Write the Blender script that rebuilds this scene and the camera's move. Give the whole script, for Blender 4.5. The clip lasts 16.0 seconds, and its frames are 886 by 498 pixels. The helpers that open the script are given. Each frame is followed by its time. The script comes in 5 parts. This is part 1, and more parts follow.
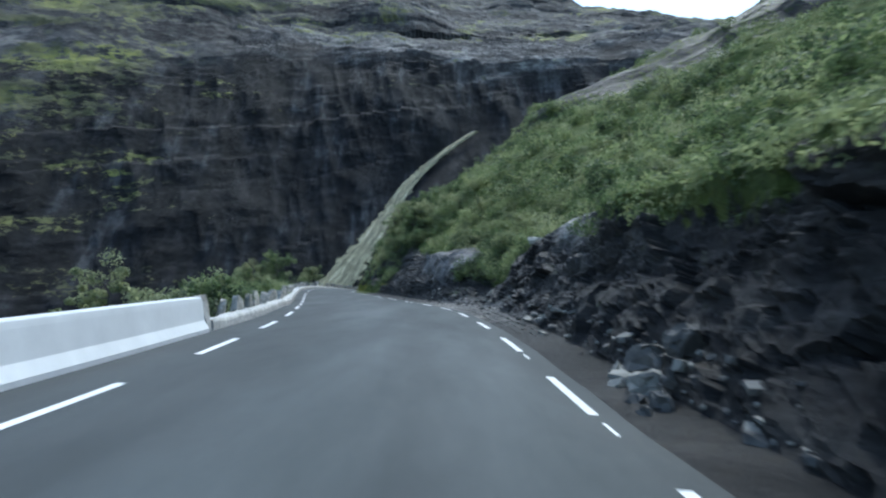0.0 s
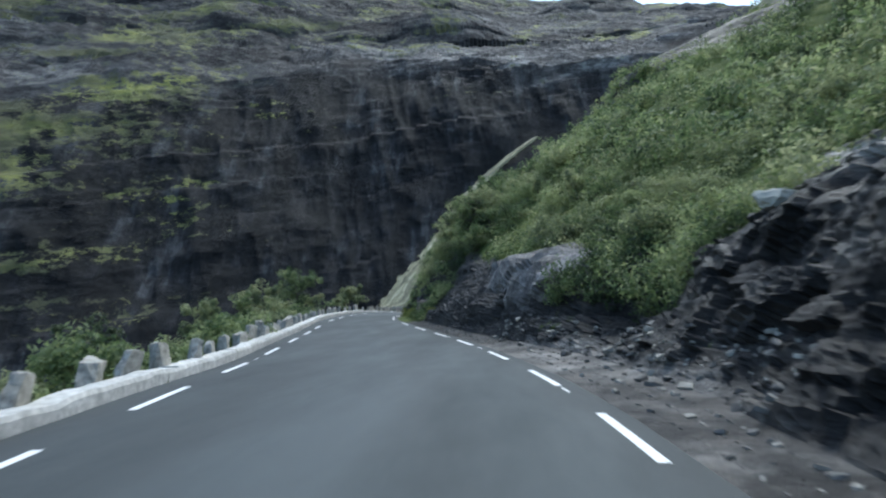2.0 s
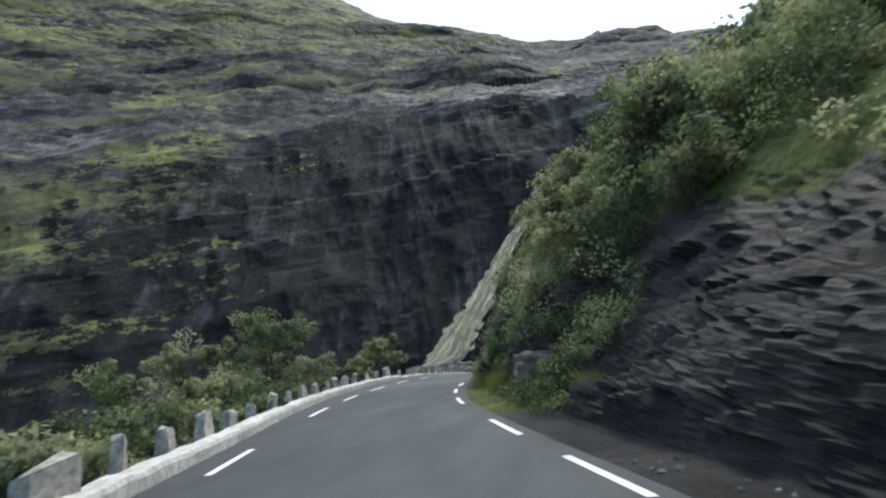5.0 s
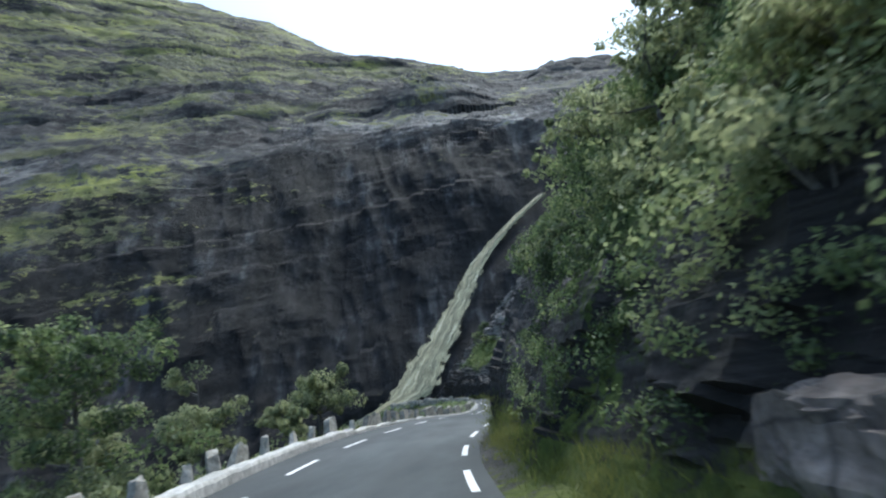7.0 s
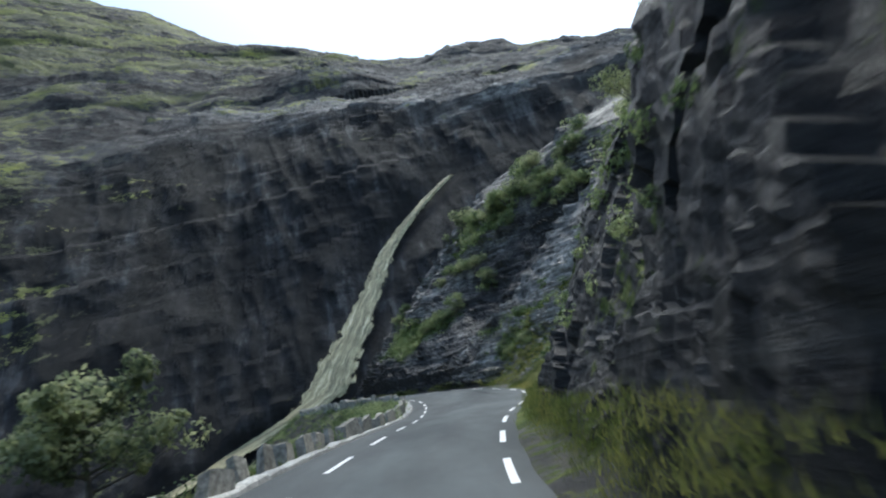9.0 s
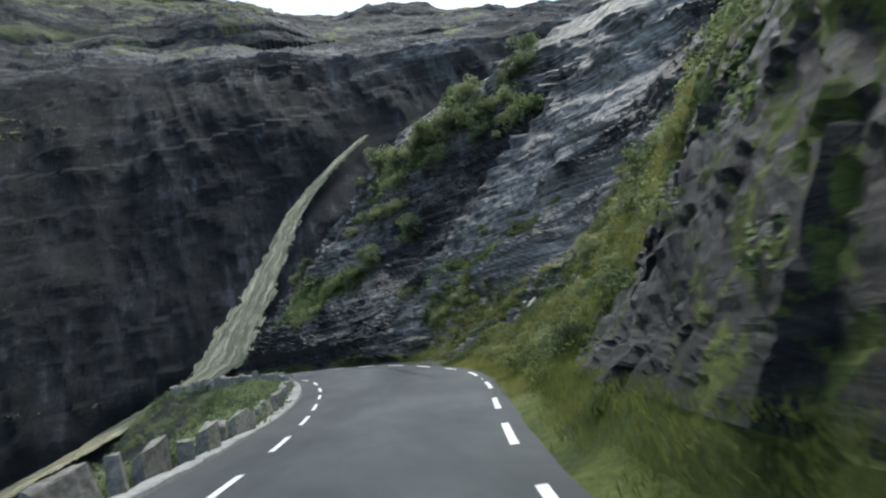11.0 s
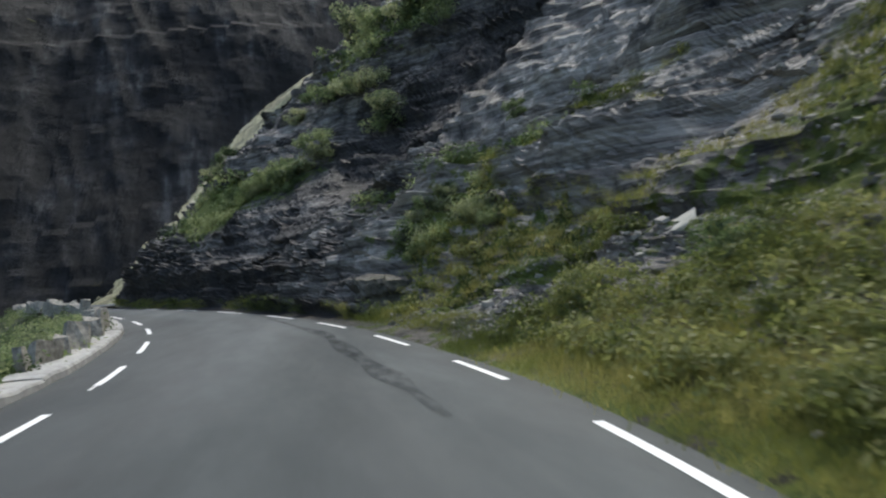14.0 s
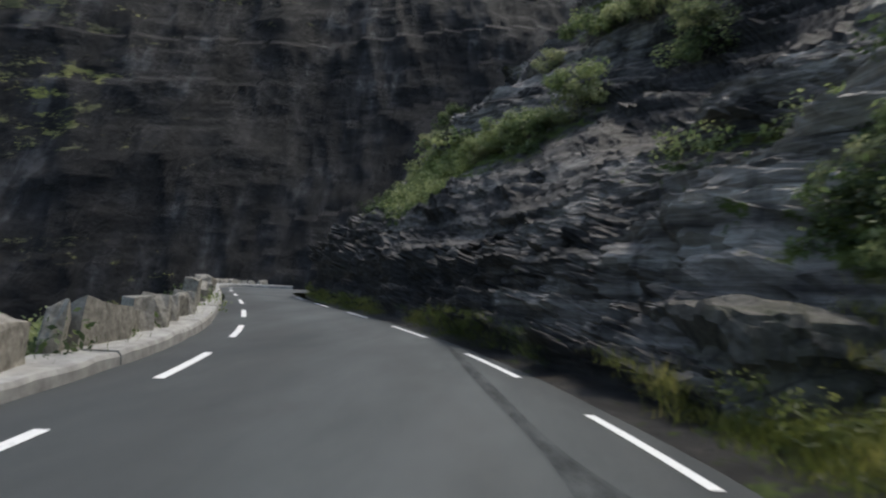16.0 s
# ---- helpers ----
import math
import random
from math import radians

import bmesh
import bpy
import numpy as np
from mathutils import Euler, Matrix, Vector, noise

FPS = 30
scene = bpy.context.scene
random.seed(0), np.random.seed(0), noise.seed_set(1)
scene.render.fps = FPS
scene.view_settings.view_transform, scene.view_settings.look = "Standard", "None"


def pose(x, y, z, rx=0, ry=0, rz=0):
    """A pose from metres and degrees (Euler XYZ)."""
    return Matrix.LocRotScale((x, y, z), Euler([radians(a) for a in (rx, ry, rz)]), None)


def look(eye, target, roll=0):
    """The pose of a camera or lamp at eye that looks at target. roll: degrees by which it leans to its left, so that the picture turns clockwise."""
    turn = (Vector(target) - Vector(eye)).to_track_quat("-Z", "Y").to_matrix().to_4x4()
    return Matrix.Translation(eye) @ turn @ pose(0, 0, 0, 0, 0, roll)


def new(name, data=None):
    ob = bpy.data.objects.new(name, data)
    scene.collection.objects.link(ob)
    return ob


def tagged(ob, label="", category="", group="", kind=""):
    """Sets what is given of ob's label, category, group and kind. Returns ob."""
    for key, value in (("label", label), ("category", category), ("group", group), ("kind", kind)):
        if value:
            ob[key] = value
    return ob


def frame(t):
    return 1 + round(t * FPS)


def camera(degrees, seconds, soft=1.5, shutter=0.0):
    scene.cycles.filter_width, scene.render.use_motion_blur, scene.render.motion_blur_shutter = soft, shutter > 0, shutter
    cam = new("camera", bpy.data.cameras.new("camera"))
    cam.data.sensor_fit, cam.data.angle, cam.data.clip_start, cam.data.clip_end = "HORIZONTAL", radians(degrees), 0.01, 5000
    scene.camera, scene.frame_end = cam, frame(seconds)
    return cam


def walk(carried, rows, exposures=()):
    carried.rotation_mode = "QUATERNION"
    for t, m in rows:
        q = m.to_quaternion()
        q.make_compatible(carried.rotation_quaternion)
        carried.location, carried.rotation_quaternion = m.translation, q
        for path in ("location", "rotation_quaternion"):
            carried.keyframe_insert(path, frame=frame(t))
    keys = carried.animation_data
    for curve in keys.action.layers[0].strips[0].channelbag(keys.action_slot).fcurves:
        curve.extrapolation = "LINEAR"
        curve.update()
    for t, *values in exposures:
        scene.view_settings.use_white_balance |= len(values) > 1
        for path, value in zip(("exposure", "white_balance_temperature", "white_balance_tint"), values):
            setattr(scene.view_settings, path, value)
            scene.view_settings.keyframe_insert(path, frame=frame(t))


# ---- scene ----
import itertools

cam = camera(68.2, 16.0, soft=2.2, shutter=0.3)
PATH = [
    (0, (0.0, -0.0, 1.409), (0.152, 9.984, 1.944), 1.52),
    (0.2, (0.123, 1.543, 1.429), (-0.172, 11.522, 2.013), 1.98),
    (0.5, (0.254, 3.834, 1.468), (-0.281, 13.812, 1.873), 1.80),
    (1, (0.289, 7.654, 1.568), (-0.311, 17.626, 2.006), 0.72),
    (1.5, (0.127, 11.514, 1.658), (-0.533, 21.479, 2.184), -0.26),
    (2, (-0.185, 15.405, 1.752), (-1.01, 25.342, 2.513), -0.64),
    (2.5, (-0.691, 19.339, 1.766), (-1.875, 29.231, 2.636), -1.25),
    (3, (-1.335, 23.241, 1.811), (-2.855, 33.111, 2.333), -1.77),
    (3.5, (-2.008, 27.091, 1.775), (-3.623, 36.955, 2.091), -1.88),
    (4, (-2.767, 30.806, 1.783), (-4.614, 40.581, 2.803), -1.96),
    (4.1, (-2.931, 31.541, 1.778), (-4.731, 41.315, 2.887), -2.20),
    (6.5, (-5.824, 46.204, 1.902), (-6.908, 55.962, 3.803), -6.19),
    (7, (-6.531, 49.728, 1.93), (-7.262, 59.493, 3.956), -6.75),
    (7.5, (-7.258, 53.283, 1.964), (-7.619, 63.037, 4.139), -8.01),
    (8, (-7.743, 56.856, 1.979), (-7.899, 66.647, 4.007), -9.17),
    (8.5, (-8.13, 60.434, 1.999), (-7.977, 70.25, 3.901), -10.34),
    (9, (-8.39, 64.029, 1.999), (-7.724, 73.86, 3.707), -11.88),
    (9.5, (-8.412, 67.657, 2.001), (-7.496, 77.491, 3.565), -12.44),
    (10, (-8.297, 71.272, 1.917), (-6.983, 81.122, 3.031), -12.24),
    (12.5, (-6.911, 86.961, 1.571), (-4.096, 96.498, 2.629), -7.03),
    (13, (-6.564, 90.055, 1.41), (-3.279, 99.43, 2.556), -6.69),
    (13.2, (-6.422, 91.338, 1.354), (-3.34, 100.819, 2.131), -5.95),
    (13.5, (-6.195, 93.291, 1.279), (-3.362, 102.866, 1.825), -5.01),
    (14, (-5.852, 96.63, 1.187), (-3.427, 106.328, 1.443), -3.21),
    (14.5, (-5.606, 99.872, 1.143), (-3.708, 109.675, 1.688), -1.14),
    (15, (-5.43, 103.122, 1.115), (-4.77, 113.056, 2.054), 1.41),
    (15.2, (-5.44, 104.415, 1.092), (-5.045, 114.367, 1.989), 2.07),
    (15.5, (-5.496, 106.346, 1.069), (-5.457, 116.332, 1.601), 2.81),
    (16, (-5.795, 109.532, 1.016), (-6.773, 119.474, 1.478), 3.81),
]
EXPOSURE = [(0, 0.28, 5450, -2), (2, 0.31, 5650, -1), (4, 0.3, 6350, 2), (6.5, 0.57, 5950, 0), (7.5, 0.46, 5800, 0), (9, 0.33, 5950, 0), (10, 0.17, 6050, 1), (12.5, 0.4, 6400, 2), (14, 0.3, 6500, 4), (16, 0.02, 6700, 6)]
walk(cam, [(t, look(eye, target, roll)) for t, eye, target, roll in PATH], EXPOSURE)

# ---- light: a bright, hazy sky and a weak, veiled sun high ahead on the right ----
SUN_ELEVATION, SUN_TURN = 62, 24
world = bpy.data.worlds.new("world")
scene.world = world
world.use_nodes = True
wn = world.node_tree.nodes
wl = world.node_tree.links
sky = wn.new("ShaderNodeTexSky")
sky.sky_type = "NISHITA"
sky.sun_disc = False
sky.sun_elevation, sky.sun_rotation = radians(SUN_ELEVATION), radians(SUN_TURN)
sky.air_density, sky.dust_density, sky.ozone_density = 1.0, 3.0, 1.5
wl.new(sky.outputs[0], wn["Background"].inputs[0])
wn["Background"].inputs[1].default_value = 0.22
lamp = bpy.data.lights.new("sun", "SUN")
lamp.energy, lamp.angle, lamp.color = 1.5, radians(12), (1.0, 0.96, 0.9)
a, e = radians(SUN_TURN), radians(SUN_ELEVATION)
sun = new("sun", lamp)
sun.matrix_world = look(Vector((math.sin(a) * math.cos(e), math.cos(a) * math.cos(e), math.sin(e))) * 100, (0, 0, 0))


# ---- noise on whole arrays ----
def hash3(ix, iy, iz):
    n = (ix * 374761393 + iy * 668265263 + iz * 2147483647) & 0xFFFFFFFF
    n = ((n ^ (n >> 13)) * 1274126177) & 0xFFFFFFFF
    n = ((n ^ (n >> 16)) * 2246822519) & 0xFFFFFFFF
    return ((n ^ (n >> 15)) & 0xFFFF) / 32767.5 - 1.0


def vnoise(p):
    """Smooth value noise, -1 to 1, for an array of points (n, 3)."""
    i = np.floor(p).astype(np.int64)
    f = p - i
    f = f * f * (3 - 2 * f)
    out = 0
    for dx in (0, 1):
        for dy in (0, 1):
            for dz in (0, 1):
                w = (f[:, 0] if dx else 1 - f[:, 0]) * (f[:, 1] if dy else 1 - f[:, 1]) * (f[:, 2] if dz else 1 - f[:, 2])
                out = out + w * hash3(i[:, 0] + dx, i[:, 1] + dy, i[:, 2] + dz)
    return out


def fbm(p, octaves=4, ridged=False):
    p = np.asarray(p, float)
    out, amp, total = np.zeros(len(p)), 1.0, 0.0
    for k in range(octaves):
        v = vnoise(p * 2.0**k + 17.3 * k)
        out += amp * ((1 - 2 * np.abs(v)) if ridged else v)
        total += amp
        amp *= 0.5
    return out / total


# ---- materials ----
def material(name, rough=0.8):
    m = bpy.data.materials.new(name)
    m.use_nodes = True
    b = m.node_tree.nodes["Principled BSDF"]
    b.inputs["Roughness"].default_value = rough
    return m, m.node_tree.nodes, m.node_tree.links, b


def coords(n, l, scale=(1, 1, 1), turn=(0, 0, 0)):
    g = n.new("ShaderNodeNewGeometry")
    out = g.outputs["Position"]
    for key, value, idle in (("Rotation", turn, (0, 0, 0)), ("Scale", scale, (1, 1, 1))):
        if tuple(value) != idle:
            mp = n.new("ShaderNodeMapping")
            mp.inputs[key].default_value = value
            l.new(out, mp.inputs["Vector"])
            out = mp.outputs[0]
    return out


def tex(n, l, vec, scale, detail=6, rough=0.6, kind="noise"):
    if kind == "noise":
        t = n.new("ShaderNodeTexNoise")
        t.inputs["Detail"].default_value, t.inputs["Roughness"].default_value = detail, rough
    else:
        t = n.new("ShaderNodeTexVoronoi")
        t.feature = kind
    t.inputs["Scale"].default_value = scale
    l.new(vec, t.inputs["Vector"])
    return t.outputs["Fac"] if kind == "noise" else t.outputs["Distance"]


def ramp(n, l, fac, stops):
    r = n.new("ShaderNodeValToRGB")
    el = r.color_ramp.elements
    while len(el) < len(stops):
        el.new(0.5)
    for e_, (pos, col) in zip(el, stops):
        e_.position = pos
        e_.color = (*col, 1) if len(col) == 3 else col
    l.new(fac, r.inputs[0])
    return r.outputs[0]


def grey(v):
    return (v, v, v)


def mix(n, l, fac, a_, b_, kind="MIX"):
    m = n.new("ShaderNodeMix")
    m.data_type, m.blend_type = "RGBA", kind
    for s, v in ((m.inputs[0], fac), (m.inputs[6], a_), (m.inputs[7], b_)):
        if isinstance(v, (int, float)):
            s.default_value = v
        elif isinstance(v, tuple):
            s.default_value = (*v, 1)
        else:
            l.new(v, s)
    return m.outputs[2]


def maths(n, l, op, a_, b_=0.5):
    m = n.new("ShaderNodeMath")
    m.operation = op
    for s, v in ((m.inputs[0], a_), (m.inputs[1], b_)):
        if isinstance(v, (int, float)):
            s.default_value = v
        else:
            l.new(v, s)
    return m.outputs[0]


def bump(n, l, b, height, strength, distance):
    k = n.new("ShaderNodeBump")
    k.inputs["Strength"].default_value, k.inputs["Distance"].default_value = strength, distance
    l.new(height, k.inputs["Height"])
    l.new(k.outputs[0], b.inputs["Normal"])


def up_facing(n, l):
    g = n.new("ShaderNodeNewGeometry")
    s = n.new("ShaderNodeSeparateXYZ")
    l.new(g.outputs["Normal"], s.inputs[0])
    return s.outputs[2]


def attribute(n, name):
    t = n.new("ShaderNodeAttribute")
    t.attribute_name = name
    return t.outputs["Fac"]


def palette(n, l, layers, dark, mid, pale):
    return ramp(n, l, layers, [(0.41, dark), (0.485, mid), (0.545, tuple(0.6 * p + 0.4 * q for p, q in zip(mid, pale))), (0.615, pale)])


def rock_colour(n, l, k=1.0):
    """Slate in long tilted layers, with stains and runs of water. The mesh's 'dry' value turns wet dark rock to dry
    grey rock; its highest values pale it further, on the upper slabs as painted sky sheen.
    """
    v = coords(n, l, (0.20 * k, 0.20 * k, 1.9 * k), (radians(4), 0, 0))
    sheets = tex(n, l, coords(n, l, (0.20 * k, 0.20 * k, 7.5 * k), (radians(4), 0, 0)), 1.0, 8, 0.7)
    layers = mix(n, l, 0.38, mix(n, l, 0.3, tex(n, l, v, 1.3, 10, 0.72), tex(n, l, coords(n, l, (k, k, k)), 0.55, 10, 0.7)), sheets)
    pale_sheen = ramp(n, l, maths(n, l, "MULTIPLY", attribute(n, "dry"), 0.5), [(0.35, grey(0)), (0.7, grey(0.045))])
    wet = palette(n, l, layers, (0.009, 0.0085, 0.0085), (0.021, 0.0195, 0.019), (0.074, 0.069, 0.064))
    dry = palette(n, l, maths(n, l, "ADD", layers, pale_sheen), (0.029, 0.026, 0.024), (0.140, 0.127, 0.115), (0.46, 0.435, 0.395))
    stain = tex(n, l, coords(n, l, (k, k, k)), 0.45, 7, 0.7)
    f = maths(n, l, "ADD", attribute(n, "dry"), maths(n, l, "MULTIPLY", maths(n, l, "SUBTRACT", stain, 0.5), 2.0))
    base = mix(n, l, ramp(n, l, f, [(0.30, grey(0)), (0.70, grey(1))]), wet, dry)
    rust = tex(n, l, coords(n, l, (k, k, k)), 0.9, 8, 0.7)
    base = mix(n, l, ramp(n, l, rust, [(0.54, grey(0.0)), (0.70, grey(0.45))]), base, (0.085, 0.066, 0.044))
    run = tex(n, l, coords(n, l, (0.9 * k, 0.9 * k, 0.07 * k)), 1.0, 6, 0.65)
    base = mix(n, l, ramp(n, l, run, [(0.34, grey(0.7)), (0.46, grey(0.0))]), base, (0.014, 0.015, 0.017))
    lime = tex(n, l, coords(n, l, (1.3 * k, 1.3 * k, 0.12 * k)), 1.0, 8, 0.7)
    return mix(n, l, ramp(n, l, lime, [(0.62, grey(0.0)), (0.72, grey(0.5))]), base, (0.10, 0.10, 0.097)), layers


def grass_colour(n, l, k):
    tufts = tex(n, l, coords(n, l), 9.0 * k, 6, 0.7)
    g = ramp(n, l, tex(n, l, coords(n, l), 0.30 * k, 9, 0.75), [(0.32, (0.030, 0.042, 0.014)), (0.46, (0.078, 0.104, 0.026)), (0.58, (0.145, 0.165, 0.044)), (0.74, (0.205, 0.195, 0.090))])
    g = mix(n, l, ramp(n, l, tufts, [(0.35, grey(0.5)), (0.6, grey(0.0))]), g, (0.026, 0.036, 0.014))
    soil = tex(n, l, coords(n, l), 0.7 * k, 8, 0.72)
    return mix(n, l, ramp(n, l, soil, [(0.57, grey(0.0)), (0.68, grey(0.7))]), g, (0.046, 0.040, 0.027))


def hillside_material(name, k, relief):
    """Slate with moss and grass where the 'green' value of the mesh is high."""
    m, n, l, b = material(name, 0.75)
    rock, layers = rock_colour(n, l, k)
    fine = tex(n, l, coords(n, l), 2.2 * k, 10, 0.72)
    cover = maths(n, l, "ADD", attribute(n, "green"), maths(n, l, "MULTIPLY", maths(n, l, "SUBTRACT", fine, 0.5), 1.9))
    mask = ramp(n, l, cover, [(0.44, grey(0)), (0.54, grey(1))])
    l.new(mix(n, l, mask, rock, grass_colour(n, l, k)), b.inputs["Base Color"])
    l.new(ramp(n, l, mask, [(0, grey(0.5)), (1, grey(0.95))]), b.inputs["Roughness"])
    b.inputs["Specular IOR Level"].default_value = 0.2
    bump(n, l, b, mix(n, l, 0.5, layers, fine), 1.0, relief)
    return m


def mountain_material():
    """Blue-grey rock: pale runs down the wall (low 'green'), long tilted slabs between the meadows above."""
    m, n, l, b = material("mountain_rock", 0.8)
    run = tex(n, l, coords(n, l, (0.11, 0.04, 0.014)), 1.0, 8, 0.6)
    slab = tex(n, l, coords(n, l, (0.016, 0.016, 0.075), (0, radians(15), 0)), 1.0, 10, 0.70)
    fine = tex(n, l, coords(n, l, (1, 1, 1.8), (0, radians(15), 0)), 0.15, 12, 0.78)
    grit = tex(n, l, coords(n, l, (1, 1, 1.3), (0, radians(12), 0)), 0.10, 10, 0.68)
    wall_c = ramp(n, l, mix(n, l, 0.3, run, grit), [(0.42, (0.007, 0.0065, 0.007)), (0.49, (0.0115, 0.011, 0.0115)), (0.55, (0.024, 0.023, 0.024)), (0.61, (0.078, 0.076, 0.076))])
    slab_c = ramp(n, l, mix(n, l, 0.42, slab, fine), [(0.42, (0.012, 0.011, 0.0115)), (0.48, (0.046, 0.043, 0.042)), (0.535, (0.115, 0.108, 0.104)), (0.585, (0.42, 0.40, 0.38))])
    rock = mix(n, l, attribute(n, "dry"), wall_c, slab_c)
    cover = maths(n, l, "ADD", attribute(n, "green"), maths(n, l, "ADD", maths(n, l, "MULTIPLY", maths(n, l, "SUBTRACT", slab, 0.5), 3.0), maths(n, l, "MULTIPLY", maths(n, l, "SUBTRACT", fine, 0.5), 2.4)))
    mask = ramp(n, l, cover, [(0.43, grey(0)), (0.55, grey(1))])
    meadow_c = ramp(n, l, tex(n, l, coords(n, l, (1, 1, 3), (0, radians(11), 0)), 0.02, 10, 0.75), [(0.34, (0.050, 0.052, 0.028)), (0.47, (0.115, 0.112, 0.058)), (0.56, (0.205, 0.202, 0.072)), (0.65, (0.35, 0.345, 0.090))])
    l.new(mix(n, l, mask, rock, meadow_c), b.inputs["Base Color"])
    b.inputs["Specular IOR Level"].default_value = 0.3
    bump(n, l, b, mix(n, l, 0.5, mix(n, l, attribute(n, "dry"), grit, slab), fine), 1.0, 2.2)
    return m


def plain(name, low, high, scale, rough=0.8, strength=0.4, distance=0.01, detail=8):
    m, n, l, b = material(name, rough)
    f = tex(n, l, coords(n, l), scale, detail, 0.65)
    f2 = tex(n, l, coords(n, l), scale * 0.13, 4, 0.6)
    c = ramp(n, l, f, [(0.3, low), (0.72, high)])
    l.new(mix(n, l, ramp(n, l, f2, [(0.3, grey(0.0)), (0.75, grey(0.5))]), c, tuple(0.55 * v for v in low)), b.inputs["Base Color"])
    bump(n, l, b, f, strength, distance)
    return m


def leaf_material(name, a_, b_, c_):
    m, n, l, b = material(name, 0.6)
    o = n.new("ShaderNodeObjectInfo")
    g = n.new("ShaderNodeNewGeometry")
    # Patchy dark tone by position stands in for shadow between leaf clumps.
    clump_shade = ramp(n, l, mix(n, l, 0.55, tex(n, l, coords(n, l), 0.9, 4, 0.55), tex(n, l, coords(n, l), 0.28, 5, 0.6)), [(0.43, grey(0)), (0.56, grey(1))])
    f = mix(n, l, 0.62, mix(n, l, 0.35, g.outputs["Random Per Island"], o.outputs["Random"]), clump_shade)
    col = ramp(n, l, f, [(0.14, a_), (0.48, b_), (0.86, c_)])
    l.new(col, b.inputs["Base Color"])
    tr = n.new("ShaderNodeBsdfTranslucent")
    l.new(col, tr.inputs[0])
    ms = n.new("ShaderNodeMixShader")
    ms.inputs[0].default_value = 0.58
    out = n["Material Output"]
    l.new(b.outputs[0], ms.inputs[1])
    l.new(tr.outputs[0], ms.inputs[2])
    l.new(ms.outputs[0], out.inputs[0])
    return m


def asphalt_material():
    m, n, l, b = material("asphalt", 0.78)
    grain = tex(n, l, coords(n, l), 90, 4, 0.7)
    patch = tex(n, l, coords(n, l, (0.5, 0.12, 1)), 1.0, 6, 0.6)
    c = ramp(n, l, grain, [(0.3, (0.022, 0.028, 0.029)), (0.7, (0.043, 0.053, 0.055))])
    c = mix(n, l, ramp(n, l, patch, [(0.36, grey(0.0)), (0.64, grey(0.75))]), c, (0.060, 0.072, 0.075))
    crack = tex(n, l, coords(n, l, (0.3, 0.22, 1)), 0.8, 7, 0.7)
    c = mix(n, l, ramp(n, l, crack, [(0.30, grey(0.6)), (0.37, grey(0.0))]), c, (0.024, 0.026, 0.028))
    side = maths(n, l, "ADD", attribute(n, "green"), maths(n, l, "MULTIPLY", maths(n, l, "SUBTRACT", tex(n, l, coords(n, l), 0.9, 6, 0.65), 0.5), 0.25))
    c = mix(n, l, ramp(n, l, side, [(0.03, grey(0.75)), (0.14, grey(0.45)), (0.3, grey(0.55)), (0.44, grey(0.0)), (0.56, grey(0.0)), (0.66, grey(0.3)), (0.76, grey(0.0)), (0.86, grey(0.0)), (0.98, grey(0.6))]), c, (0.027, 0.031, 0.032))
    l.new(c, b.inputs["Base Color"])
    l.new(ramp(n, l, patch, [(0.3, grey(0.85)), (0.7, grey(0.62))]), b.inputs["Roughness"])
    bump(n, l, b, grain, 0.5, 0.004)
    return m


def paint_material():
    m, n, l, b = material("road_paint", 0.55)
    f = tex(n, l, coords(n, l), 14, 7, 0.7)
    l.new(ramp(n, l, f, [(0.30, (0.35, 0.36, 0.36)), (0.42, (0.80, 0.80, 0.78))]), b.inputs["Base Color"])
    return m


def water_material():
    """Foam in falling streaks, ragged at the sides (the mesh's 'green' is 1 in the middle, its 'dry' the metres across)."""
    m, n, l, b = material("white_water", 0.5)
    s = n.new("ShaderNodeSeparateXYZ")
    l.new(coords(n, l), s.inputs[0])
    c3 = n.new("ShaderNodeCombineXYZ")
    l.new(maths(n, l, "MULTIPLY", s.outputs[2], 0.10), c3.inputs[1])
    g = tex(n, l, coords(n, l), 0.13, 7, 0.7)
    sway = tex(n, l, coords(n, l), 0.22, 5, 0.6)
    l.new(maths(n, l, "ADD", attribute(n, "dry"), maths(n, l, "MULTIPLY", maths(n, l, "SUBTRACT", sway, 0.5), 5.0)), c3.inputs[0])
    f = tex(n, l, c3.outputs[0], 0.7, 9, 0.68)
    c = ramp(n, l, f, [(0.36, (0.10, 0.088, 0.048)), (0.46, (0.25, 0.222, 0.126)), (0.55, (0.46, 0.405, 0.225)), (0.65, (0.78, 0.71, 0.49))])
    l.new(mix(n, l, ramp(n, l, g, [(0.36, grey(0.55)), (0.52, grey(0.0))]), c, (0.16, 0.14, 0.07)), b.inputs["Base Color"])
    edge = maths(n, l, "ADD", attribute(n, "green"), maths(n, l, "MULTIPLY", maths(n, l, "SUBTRACT", mix(n, l, 0.6, f, sway), 0.5), 2.2))
    l.new(ramp(n, l, edge, [(0.12, grey(0)), (0.26, grey(1))]), b.inputs["Alpha"])
    bump(n, l, b, f, 0.8, 0.8)
    return m


